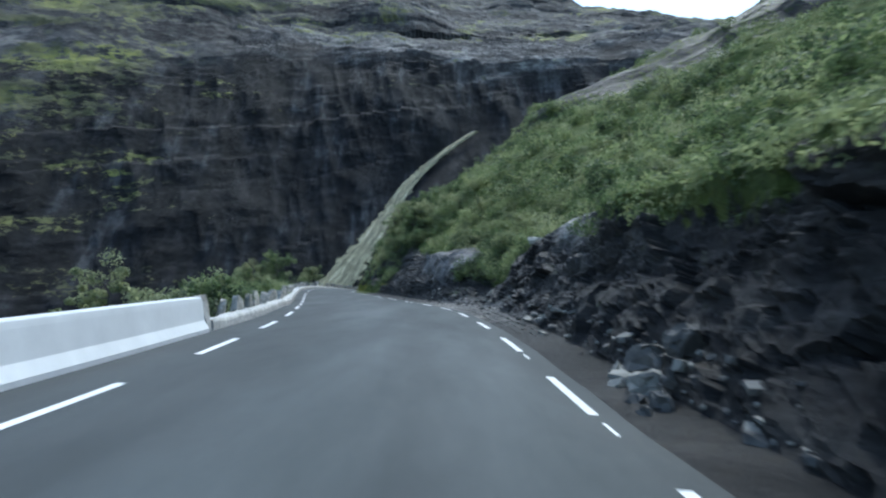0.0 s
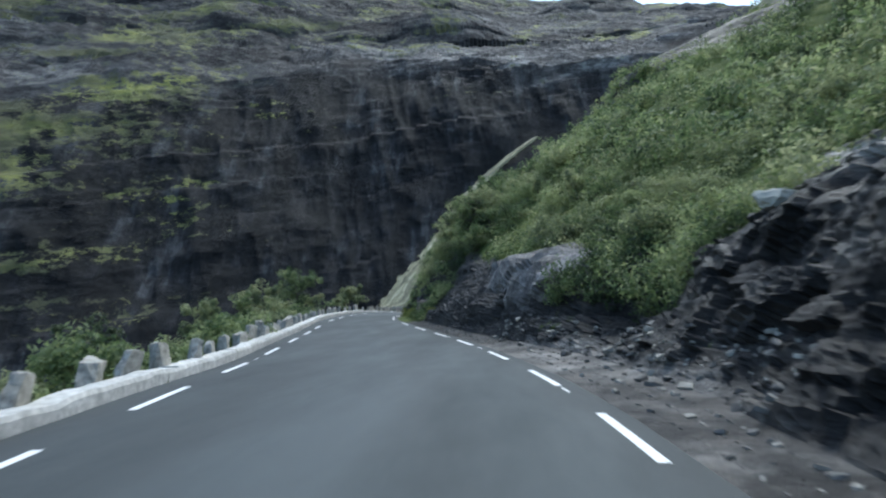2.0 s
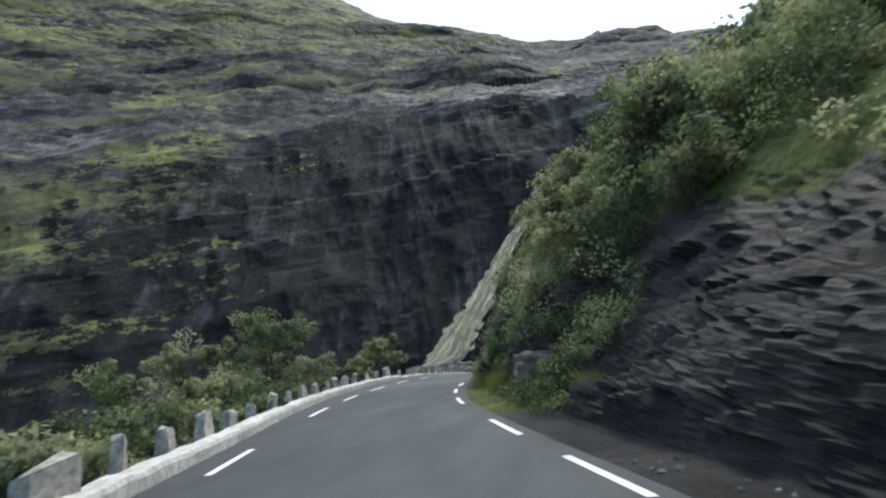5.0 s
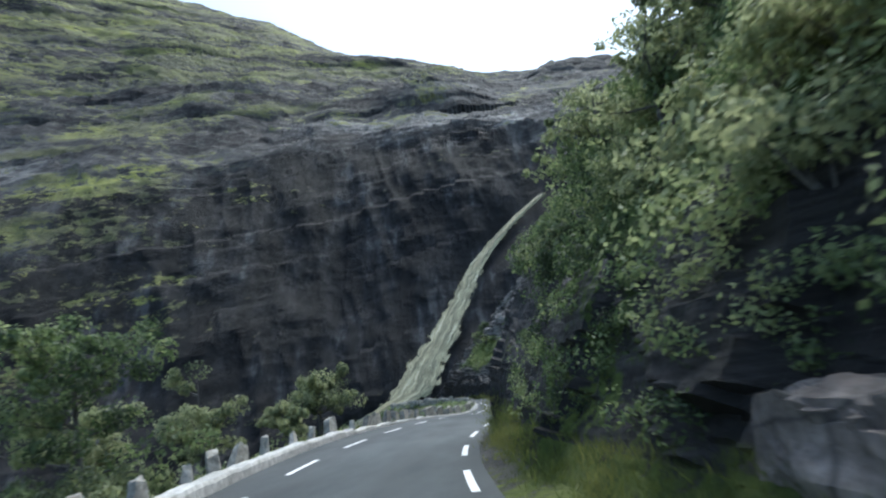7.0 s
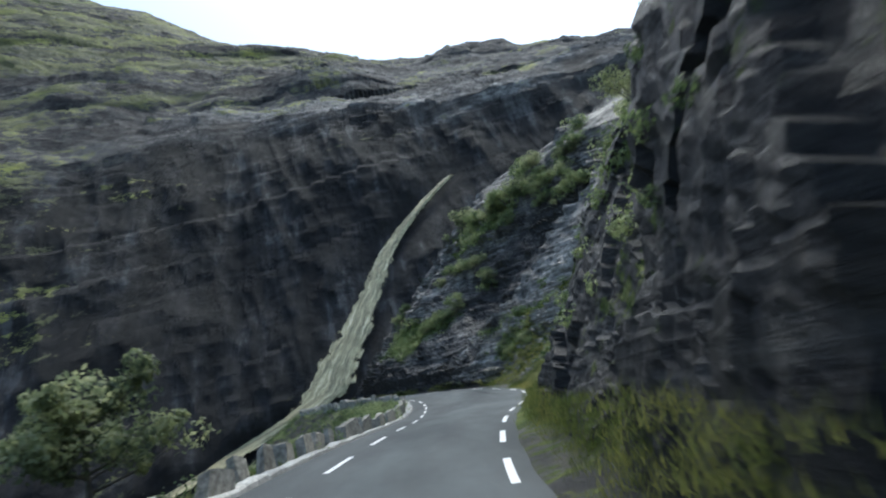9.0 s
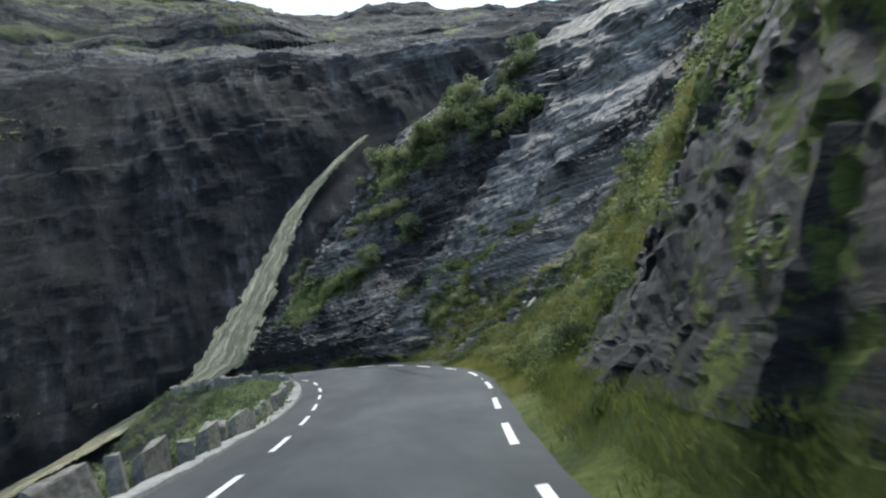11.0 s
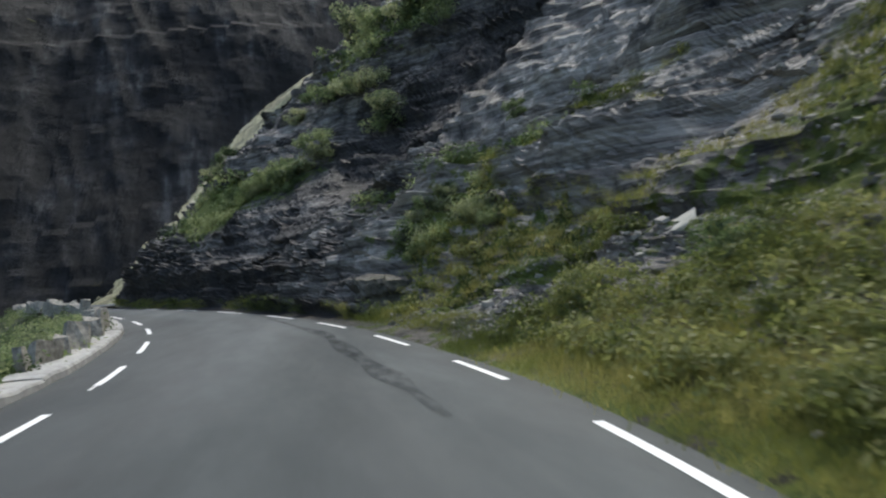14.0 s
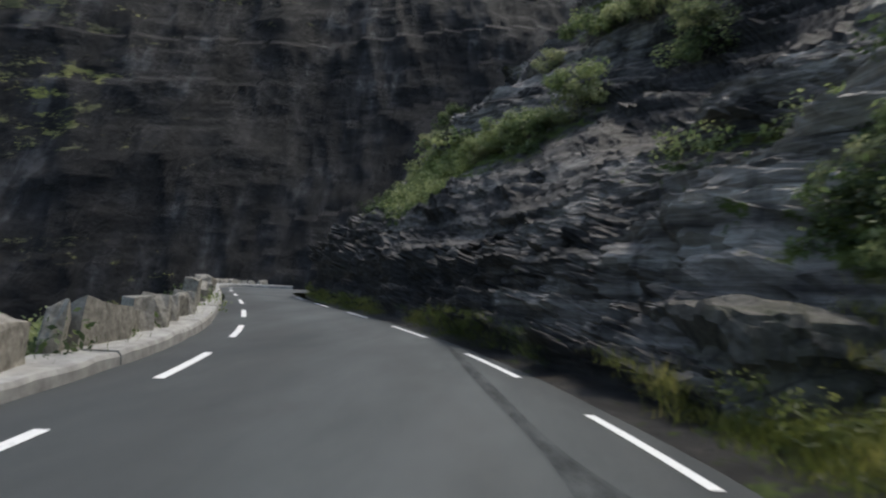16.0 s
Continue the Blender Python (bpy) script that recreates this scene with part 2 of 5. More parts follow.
ASPHALT, PAINT, WATER = asphalt_material(), paint_material(), water_material()
HILL = hillside_material("slate_hillside", 1.0, 0.22)
FAR = mountain_material()
SLOPE = hillside_material("valley_slope", 0.6, 0.3)
STONE = plain("granite", (0.105, 0.096, 0.078), (0.48, 0.45, 0.38), 9, 0.85, 0.7, 0.03)
SLATE = plain("broken_slate", (0.055, 0.052, 0.048), (0.200, 0.188, 0.170), 4, 0.75, 0.7, 0.04)
WHITE = plain("white_rock", (0.36, 0.34, 0.28), (0.68, 0.64, 0.54), 4, 0.8, 0.6, 0.03)
GRIT = plain("grey_slate", (0.10, 0.096, 0.088), (0.31, 0.295, 0.265), 4, 0.8, 0.7, 0.04)
PALE = plain("pale_rock", (0.19, 0.18, 0.155), (0.50, 0.475, 0.41), 3, 0.8, 0.6, 0.04)
CONCRETE = plain("concrete", (0.74, 0.75, 0.74), (0.86, 0.87, 0.86), 2.0, 0.85, 0.25, 0.01)
KERB_WHITE = plain("whitewashed_kerb", (0.34, 0.33, 0.30), (0.84, 0.82, 0.77), 7, 0.9, 0.7, 0.03)
STONE_PALE = plain("pale_granite", (0.17, 0.16, 0.135), (0.66, 0.625, 0.54), 8, 0.85, 0.7, 0.03)
KERB = plain("worn_kerb", (0.26, 0.255, 0.24), (0.55, 0.545, 0.51), 5, 0.9, 0.6, 0.02)


def crag_material(name, low, high, rust):
    """Massive rock: mottled, stained brown, crossed by dark cracks and runs."""
    m, n, l, b = material(name, 0.78)
    f = tex(n, l, coords(n, l, (0.8, 0.8, 1.2), (0.3, 0.2, 0)), 1.1, 12, 0.75)
    g = tex(n, l, coords(n, l), 6.0, 8, 0.7)
    c = ramp(n, l, mix(n, l, 0.35, f, g), [(0.34, tuple(0.4 * v for v in low)), (0.46, low), (0.62, high)])
    c = mix(n, l, ramp(n, l, tex(n, l, coords(n, l), 0.7, 8, 0.7), [(0.50, grey(0)), (0.66, grey(0.6))]), c, rust)
    w = n.new("ShaderNodeTexVoronoi")
    w.feature = "DISTANCE_TO_EDGE"
    w.inputs["Scale"].default_value = 0.75
    bend = mix(n, l, 0.22, coords(n, l, (0.5, 0.3, 1.2), (0.35, 0.1, 0)), tex(n, l, coords(n, l), 0.9, 8, 0.7))
    l.new(bend, w.inputs["Vector"])
    crack = ramp(n, l, w.outputs["Distance"], [(0.0, grey(0.7)), (0.014, grey(0.0))])
    c = mix(n, l, crack, c, (0.012, 0.012, 0.013))
    run = tex(n, l, coords(n, l, (1.4, 1.4, 0.12)), 1.0, 6, 0.65)
    c = mix(n, l, ramp(n, l, run, [(0.36, grey(0.8)), (0.50, grey(0.0))]), c, tuple(0.28 * v for v in low))
    l.new(c, b.inputs["Base Color"])
    bump(n, l, b, mix(n, l, 0.5, f, g), 1.0, 0.12)
    return m


OUTCROP = crag_material("massive_slate", (0.112, 0.104, 0.100), (0.37, 0.348, 0.33), (0.11, 0.088, 0.06))
BARK = plain("bark", (0.05, 0.045, 0.04), (0.20, 0.185, 0.165), 12, 0.9, 0.6, 0.01)
BROWN = crag_material("brown_rock", (0.140, 0.115, 0.098), (0.36, 0.305, 0.265), (0.15, 0.10, 0.065))


MOSSY = crag_material("mossy_rock", (0.070, 0.064, 0.052), (0.23, 0.21, 0.175), (0.075, 0.080, 0.034))


def tar_material():
    m, n, l, b = material("tar", 1.0)
    f = tex(n, l, coords(n, l, (2.2, 0.7, 1)), 2.0, 7, 0.7)
    l.new(ramp(n, l, f, [(0.3, (0.016, 0.018, 0.020)), (0.7, (0.030, 0.034, 0.036))]), b.inputs["Base Color"])
    b.inputs["Specular IOR Level"].default_value = 0.1
    l.new(ramp(n, l, f, [(0.38, grey(0.0)), (0.66, grey(0.5))]), b.inputs["Alpha"])
    return m


TAR = tar_material()
LEAF = leaf_material("birch_leaves", (0.034, 0.056, 0.024), (0.150, 0.204, 0.082), (0.325, 0.365, 0.172))
LEAF_PALE = leaf_material("pale_leaves", (0.062, 0.084, 0.044), (0.222, 0.256, 0.124), (0.390, 0.410, 0.220))
VERGE = leaf_material("verge_grass", (0.060, 0.084, 0.022), (0.130, 0.156, 0.038), (0.220, 0.222, 0.068))
HERB = leaf_material("slope_herbs", (0.072, 0.094, 0.029), (0.172, 0.198, 0.062), (0.290, 0.296, 0.114))
GRASS = leaf_material("grass_blades", (0.090, 0.116, 0.026), (0.205, 0.220, 0.050), (0.335, 0.308, 0.106))


# ---- building helpers ----
def mesh_object(name, verts, faces, mat, parent=None, smooth=False):
    me = bpy.data.meshes.new(name)
    me.from_pydata([tuple(v) for v in verts], [], faces)
    me.update()
    me.materials.append(mat)
    if smooth:
        me.polygons.foreach_set("use_smooth", [True] * len(me.polygons))
    ob = new(name, me)
    ob.parent = parent
    return ob


def part(name, bm, mat, parent, label=""):
    me = bpy.data.meshes.new(name)
    bm.to_mesh(me)
    bm.free()
    me.materials.append(mat)
    ob = new(name, me)
    ob.parent = parent
    return tagged(ob, label)


def grid_object(name, pts, mat, green=None, smooth=True, dry=None):
    """A sheet from an array (rows, columns, 3)."""
    r, c = pts.shape[:2]
    i = np.arange(r * c).reshape(r, c)
    f = np.stack([i[:-1, :-1], i[:-1, 1:], i[1:, 1:], i[1:, :-1]], -1).reshape(-1, 4)
    me = bpy.data.meshes.new(name)
    me.vertices.add(r * c)
    me.vertices.foreach_set("co", pts.reshape(-1))
    me.loops.add(len(f) * 4)
    me.loops.foreach_set("vertex_index", f.reshape(-1))
    me.polygons.add(len(f))
    me.polygons.foreach_set("loop_start", np.arange(0, len(f) * 4, 4))
    me.polygons.foreach_set("use_smooth", [smooth] * len(f))
    me.update()
    me.validate()
    for key, values in (("green", green), ("dry", dry)):
        if values is not None:
            at = me.attributes.new(key, "FLOAT", "POINT")
            at.data.foreach_set("value", np.ascontiguousarray(values.reshape(-1), dtype=np.float32))
    me.materials.append(mat)
    return new(name, me)


# ---- the road's two painted edges, by y; then on through the far bend ----
KNOT = np.arange(-5.0, 122.0, 6.0)
EDGE_LEFT = [-4.31, -3.66, -3.42, -3.59, -4.18, -5.07, -6.11, -7.20, -8.29, -9.36, -10.27, -10.85, -10.98, -10.68, -10.14, -9.58, -9.09, -8.78, -8.64, -8.70, -9.23, -10.60]
EDGE_RIGHT = [2.02, 1.92, 1.77, 1.56, 1.30, 0.80, -0.16, -1.52, -3.17, -4.99, -6.52, -7.42, -7.72, -7.50, -6.91, -6.02, -4.81, -3.60, -3.01, -3.28, -4.39, -6.39]
LEVEL = [-0.02, 0.02, 0.17, 0.32, 0.37, 0.40, 0.35, 0.37, 0.40, 0.47, 0.55, 0.59, 0.62, 0.59, 0.48, 0.28, 0.00, -0.20, -0.30, -0.36, -0.28, -0.24]
BANK = [-0.037, -0.041, -0.046, -0.017, -0.006, 0.0, 0.012, 0.007, 0.005, 0.006, -0.009, -0.023, -0.045, -0.061, -0.066, -0.055, -0.051, -0.039, -0.022, -0.018, -0.019, -0.006]
BEND_LEFT = [(-12.9, 127), (-16.0, 134), (-19.5, 141.5), (-22.8, 149), (-23.8, 153.5), (-21.5, 157), (-17, 158.6), (-8, 159.6), (6, 160)]
BEND_RIGHT = [(-9.3, 127), (-12.2, 132.5), (-15.6, 140), (-18.6, 147.5), (-19.2, 150.8), (-18, 153), (-15.5, 154), (-8, 155), (6, 155.5)]
BEND_LEVEL = [-0.20, -0.22, -0.32, -0.42, -0.46, -0.48, -0.5, -0.5, -0.5]


def smooth_line(points, per):
    """A Catmull-Rom line through points, per steps to a span."""
    p = np.array([2 * np.array(points[0]) - points[1], *points, 2 * np.array(points[-1]) - points[-2]], float)
    out = []
    for k in range(1, len(p) - 2):
        for s in np.arange(per) / per:
            a_, b_, c_, d_ = p[k - 1 : k + 3]
            out.append(0.5 * (2 * b_ + (c_ - a_) * s + (2 * a_ - 5 * b_ + 4 * c_ - d_) * s * s + (3 * b_ - a_ - 3 * c_ + d_) * s**3))
    return np.array(out + [p[-2]])


first = [(2 * EDGE_LEFT[0] - EDGE_LEFT[1], -11.0), (2 * EDGE_RIGHT[0] - EDGE_RIGHT[1], -11.0)]
LEFT = smooth_line([(first[0][0] - 0.6, -17.0, -0.06), (*first[0], -0.06)] + [(x, y, z - 0.02 - b_ * 1.5) for x, y, z, b_ in zip(EDGE_LEFT, KNOT, LEVEL, BANK)] + [(x, y, z) for (x, y), z in zip(BEND_LEFT, BEND_LEVEL)], 8)
RIGHT = smooth_line([(first[1][0], -17.0, -0.06), (*first[1], -0.06)] + [(x, y, z + b_ * 3.0) for x, y, z, b_ in zip(EDGE_RIGHT, KNOT, LEVEL, BANK)] + [(x, y, z) for (x, y), z in zip(BEND_RIGHT, BEND_LEVEL)], 8)
N = len(LEFT)
STATION = np.concatenate([np.interp(np.arange(0, N), [0, 8, 16, 16 + 8 * 21], [-17, -11, -5, 121])[: 16 + 8 * 21], np.linspace(121, 177, N - 16 - 8 * 21)])


def along(line, u):
    return np.array([np.interp(u, STATION, line[:, k]) for k in range(3)]).T


# ---- road ----
across = (LEFT - RIGHT) / np.linalg.norm((LEFT - RIGHT)[:, :2], axis=1)[:, None]
across[:, 2] = 0
KERB_GAP = np.interp(STATION, [-17, 12, 30, 50, 62, 70, 92, 100, 112, 118, 140, 177], [1.0, 0.85, 0.5, 0.6, 0.9, 1.15, 1.15, 0.85, 0.8, 0.65, 0.6, 0.5])
rim_left = LEFT + across * (KERB_GAP + 0.1)[:, None]
rim_right = RIGHT - across * (0.36 + 0.06 * np.sin(STATION * 1.7))[:, None]
cols = np.linspace(0, 1, 13)
crown = 0.02 * (1 - (2 * cols - 1) ** 2)
sheet = rim_left[:, None] * (1 - cols)[None, :, None] + rim_right[:, None] * cols[None, :, None]
sheet[:, :, 2] += crown[None]
road = grid_object("road", sheet, ASPHALT, np.repeat(cols[None], len(sheet), 0))
tagged(road, "narrow dark grey asphalt mountain road with worn surface", "road", kind="structure")


def surface_z(u):
    return along(LEFT, u)[2], along(RIGHT, u)[2]


def road_height(u, share):
    """Height of the asphalt at station u, share of the way from its outer to its inner rim."""
    z_left, z_right = surface_z(u)
    return z_left * (1 - share) + z_right * share + 0.02 * (1 - (2 * share - 1) ** 2)


def dash(line, far_end, length=2.25, half=0.06, name="line_dash"):
    """One painted dash, ending at station far_end."""
    vs = []
    for u in np.linspace(far_end - length, far_end, 7):
        p, q = along(line, u), along(line, u + 0.2)
        d = (q - p)[:2] / np.linalg.norm((q - p)[:2])
        w = np.array([d[1], -d[0]]) * half
        a_, b_ = along(rim_left, u), along(rim_right, u)
        v = (b_ - a_)[:2]
        for e in (p[:2] - w, p[:2] + w):
            share = float(np.dot(e - a_[:2], v) / np.dot(v, v))
            vs.append((e[0], e[1], road_height(u, share) + 0.007))
    mesh_object(name, vs, [(2 * k, 2 * k + 1, 2 * k + 3, 2 * k + 2) for k in range(6)], PAINT, road)


DASH_LEFT = [2.8, 7.4, 12.1, 16.6, 21.3, 25.7, 30.2, 34.8, 39.3, 43.75, 48.2, 55.4, 60.0, 64.6, 69.3, 73.9, 78.4, 83.0, 87.6, 92.2, 96.8, 100.9, 105.4, 109.9, 114.1, 118.6, 122.9, 127.2, 132, 137, 142, 147]
DASH_RIGHT = [4.7, 9.3, 14.0, 18.5, 23.3, 27.9, 32.4, 37.0, 41.3, 45.8, 50.1, 56.3, 60.9, 65.4, 70.0, 74.5, 79.1, 83.7, 88.2, 92.7, 97.4, 102.3, 107.2, 112.1, 116.6, 121.0, 125.5, 130, 135, 140]
for u in DASH_LEFT:
    dash(LEFT, u)
for u in DASH_RIGHT:
    dash(RIGHT, u)


# short rests of older paint in the gaps
for u in (6.7, 11.4, 25.45, 33.8, 38.95, 98.9):
    dash(RIGHT, u, 0.5, 0.022, "old_mark")
for u in (31.5, 107.6):
    dash(LEFT, u, 0.4, 0.022, "old_mark")


def road_z(x, y):
    """The road's surface at a place before the far bend."""
    a_ = [np.interp(y, rim_left[:200, 1], rim_left[:200, k]) for k in (0, 2)]
    b_ = [np.interp(y, rim_right[:200, 1], rim_right[:200, k]) for k in (0, 2)]
    f = (x - a_[0]) / (b_[0] - a_[0])
    return a_[1] + (b_[1] - a_[1]) * f + 0.02 * (1 - (2 * f - 1) ** 2)


SEAM = smooth_line([(-6.78, 121.8, 0.04), (-5.5, 115.6, 0.12), (-4.9, 113, 0.20), (-4.7, 110.5, 0.17), (-4.5, 107.4, 0.22), (-4.35, 105, 0.15), (-4.3, 103, 0.04)], 10)
seam = []
for k, (x, y, w) in enumerate(SEAM):
    w *= 0.95 + 0.3 * math.sin(k * 0.45)
    seam += [(x - w, y, road_z(x - w, y) + 0.02), (x + w, y, road_z(x + w, y) + 0.02)]
mesh_object("tar_seam", seam, [(2 * k, 2 * k + 1, 2 * k + 3, 2 * k + 2) for k in range(len(SEAM) - 1)], TAR, road)

# ---- hillside on the right: profiles of (out from the painted edge, up) by station ----
PROFILE = {}


def profile(u, *points):
    PROFILE[u] = np.array(points, float)


profile(-17, (0.3, 0), (1.1, 0.08), (1.8, 1.5), (2.1, 2.9), (4.8, 4.3), (12, 9.0), (25, 16), (85, 44))
profile(4, (0.3, 0), (1.1, 0.08), (1.9, 1.5), (2.0, 3.0), (4.4, 4.2), (12, 8.8), (25, 16), (85, 44))
profile(13, (0.3, 0), (1.2, 0.08), (2.1, 1.4), (2.3, 2.95), (4.6, 4.0), (12, 8.4), (25, 16), (85, 44))
profile(19.7, (0.3, 0), (1.2, 0.1), (1.9, 1.2), (2.8, 2.95), (5.0, 4.0), (12, 8.2), (25, 16), (85, 44))
profile(25, (0.3, 0), (1.5, 0.12), (2.3, 1.1), (3.0, 2.55), (5.0, 3.8), (12, 8.0), (25, 16), (85, 44))
profile(30, (0.3, 0), (1.6, 0.12), (2.8, 0.7), (3.8, 2.0), (5.8, 3.6), (12, 7.8), (25, 16), (85, 44))
profile(37, (0.3, 0), (1.1, 0.1), (1.5, 1.0), (2.4, 1.9), (5.0, 3.9), (12, 8.4), (25, 17), (85, 45))
profile(44, (0.3, 0), (1.0, 0.12), (1.5, 1.2), (2.6, 2.2), (5.2, 4.3), (11, 8.6), (25, 17.5), (85, 46))
profile(51.5, (0.3, 0), (1.1, 0.15), (2.6, 1.3), (3.4, 3.0), (5.0, 5.4), (10, 9.4), (25, 18), (85, 46))
profile(56, (0.3, 0), (1.0, 0.12), (1.8, 1.2), (2.6, 2.9), (4.4, 5.0), (8.8, 9.0), (25, 18.3), (85, 46))
profile(60, (0.3, 0), (0.9, 0.12), (1.4, 1.1), (2.2, 2.6), (3.8, 4.8), (8.0, 8.8), (25, 18.6), (85, 46))
profile(64.5, (0.3, 0), (0.8, 0.12), (1.15, 1.7), (2.1, 3.0), (3.5, 5.2), (7.8, 9.2), (25, 19), (85, 47))
profile(67, (0.3, 0), (0.8, 0.12), (1.2, 1.9), (1.7, 3.7), (3.4, 5.9), (7.8, 9.8), (24, 19.5), (85, 48))
profile(70.6, (0.3, 0), (1.0, 0.12), (1.5, 1.7), (2.3, 4.3), (4.0, 6.9), (8.2, 10.6), (23, 20), (85, 50))
profile(71.8, (0.3, 0), (1.1, 0.12), (2.0, 1.0), (3.3, 3.5), (5.0, 6.0), (9.2, 10.8), (22, 20.5), (85, 51))
profile(74, (0.3, 0), (1.1, 0.12), (2.0, 1.2), (2.9, 3.3), (4.5, 5.9), (9.0, 11), (21, 22), (85, 54))
profile(77.5, (0.3, 0), (1.1, 0.12), (1.6, 1.3), (2.9, 3.9), (4.5, 6.3), (8.8, 11), (20, 22.5), (85, 56))
profile(81, (0.3, 0), (0.9, 0.12), (1.4, 1.2), (2.8, 3.7), (4.5, 6.3), (8.8, 11.2), (19, 23), (85, 58))
profile(85, (0.3, 0), (0.8, 0.15), (1.9, 1.1), (3.7, 3.8), (5.3, 6.4), (9.6, 11.6), (21, 24), (85, 60))
profile(92, (0.3, 0), (1.1, 0.15), (2.3, 1.0), (4.2, 2.7), (6.5, 6.2), (11.5, 11.8), (23, 23.5), (85, 62))
profile(100, (0.3, 0), (1.0, 0.15), (2.8, 0.9), (4.6, 2.3), (7.0, 4.7), (13, 10.2), (26, 23), (85, 64))
profile(106, (0.3, 0), (1.1, 0.2), (2.8, 0.9), (4.8, 2.0), (8.0, 4.9), (13, 9.2), (26, 22.5), (85, 64))
profile(111, (0.3, 0), (1.1, 0.2), (2.4, 0.5), (5.0, 1.8), (8.8, 4.9), (12.4, 8.4), (26, 21.5), (85, 64))
profile(114, (0.3, 0), (1.1, 0.12), (2.4, 0.4), (4.6, 2.4), (7.5, 5.4), (15, 11.5), (27, 22.5), (85, 62))
profile(117, (0.3, 0), (1.0, 0.1), (1.9, 0.6), (4.4, 2.7), (6.2, 4.2), (11, 8.5), (27, 23), (85, 60))
profile(120, (0.3, 0), (0.9, 0.1), (1.4, 0.9), (1.8, 1.7), (4.2, 3.0), (9.8, 7.3), (26, 22.5), (85, 58))
profile(124, (0.3, 0), (0.8, 0.1), (1.15, 0.9), (1.25, 1.7), (3.4, 2.7), (8.6, 6.5), (25, 22.5), (85, 57))
profile(127.5, (0.3, 0), (0.7, 0.1), (1.0, 0.9), (1.1, 1.7), (3.0, 2.5), (10, 7.9), (24.5, 22.5), (85, 56))
profile(130, (0.3, 0), (0.7, 0.1), (0.95, 0.9), (1.0, 1.7), (2.9, 2.7), (11.6, 9.2), (24, 22.5), (85, 55))
profile(134, (0.3, 0), (0.6, 0.1), (0.9, 0.9), (1.0, 1.7), (3.2, 3.0), (13.5, 11.6), (23, 22), (85, 53))
profile(139.5, (0.5, 0), (0.8, 0.1), (1.2, 0.8), (1.2, 1.6), (3.0, 3.5), (8.4, 9.2), (19, 19.6), (85, 52))
profile(150, (1.6, 0), (2.0, 0.1), (2.6, 0.8), (3.0, 1.8), (5.0, 4.2), (14, 14.5), (24, 24.5), (85, 52))
US = np.array(sorted(PROFILE), float)
CONTROL = np.array([PROFILE[k] for k in sorted(PROFILE)])


def hill_point(u, v):
    """The unbroken hillside at station u and at v = 0 (road) to 7 (top), arrays."""
    d = np.array([np.interp(u, US, CONTROL[:, k, 0]) for k in range(8)])
    h = np.array([np.interp(u, US, CONTROL[:, k, 1]) for k in range(8)])
    k = np.clip(np.floor(v).astype(int), 0, 6)
    f = v - k
    j = np.arange(len(u))
    dd = d[k, j] * (1 - f) + d[k + 1, j] * f
    hh = h[k, j] * (1 - f) + h[k + 1, j] * f
    base = along(RIGHT, u)
    return np.stack([base[:, 0] + dd, base[:, 1], base[:, 2] + hh], 1)


def brow(u, p):
    """The bare pale edge over the first dark rock."""
    line = np.interp(u, [15, 18.5, 22, 27, 31], [2.6, 3.1, 3.9, 4.1, 3.7])
    return np.interp(u, [14, 17, 28, 31], [0, 1, 1, 0]) * np.exp(-(((p[:, 2] - line) / 0.6) ** 2))


def hill_green(u, v, p):
    """How much grass and moss: bare rock low down, green above and on the loose slope between stations 92 and 116."""
    low = np.interp(u, [-17, 30, 40, 60, 76, 88, 94, 114, 117, 150], [0.10, 0.15, 0.05, 0.34, 0.16, 0.30, 0.60, 0.56, 0.05, 0.05])
    rocky = np.interp(u, [22, 30], [0.35, 0]) * np.interp(v, [4.9, 5.6], [0, 1])
    high = -rocky + np.interp(u, [-17, 20, 60, 74, 88, 96, 106, 110, 128, 136, 150], [0.80, 0.90, 0.80, 0.42, 0.50, 0.74, 0.70, 0.10, -0.05, 0.05, 0.1])
    foot = np.interp(u, [-17, 16, 49, 51, 58, 61, 69, 74, 92, 106, 110, 114, 124], [0.1, 0.0, 0.05, 0.65, 0.6, 0.3, 0.3, 0.38, 0.75, 0.75, 0.35, 0.35, 0.38])
    g = np.where(v < 1.4, foot, np.interp(v - np.interp(u, [14, 24], [-0.5, 0]), [1.6, 3.0, 3.6], [0, 0, 1]) * (high - low) + low)
    shelf = np.exp(-(((u - 119) / 5) ** 2) - ((v - 4.35) / 0.16) ** 2) + 1.3 * np.exp(-(((u - 138) / 5) ** 2) - ((v - 4.35) / 0.3) ** 2) + np.exp(-(((u - 137) / 6) ** 2) - ((v - 5.7) / 0.35) ** 2) + np.exp(-(((u - 117) / 1.2) ** 2) - ((v - 3.2) / 1.3) ** 2)
    return g + 0.6 * shelf - 0.8 * brow(u, p) - 0.15 * np.exp(-(((u - 106.2) / 2.2) ** 2) - ((p[:, 2] - 2.9) / 0.9) ** 2) + 0.40 * fbm(p * [0.22, 0.22, 0.35], 4)


us = np.concatenate([np.arange(-17, 0, 0.6), np.arange(0, 31, 0.12), np.arange(31, 58, 0.2), np.arange(58, 92, 0.15), np.arange(92, 108, 0.22), np.arange(108, 138, 0.13), np.arange(138, 152.01, 0.25)])
vs_ = np.concatenate([np.linspace(0, 1, 5)[:-1], np.linspace(1, 3, 54)[:-1], np.linspace(3, 4, 32)[:-1], np.linspace(4, 5, 78)[:-1], np.linspace(5, 6, 78)[:-1], np.linspace(6, 7, 24)])
U, V = [m.reshape(-1) for m in np.meshgrid(us, vs_, indexing="ij")]
P = hill_point(U, V)
GREEN = hill_green(U, V, P)


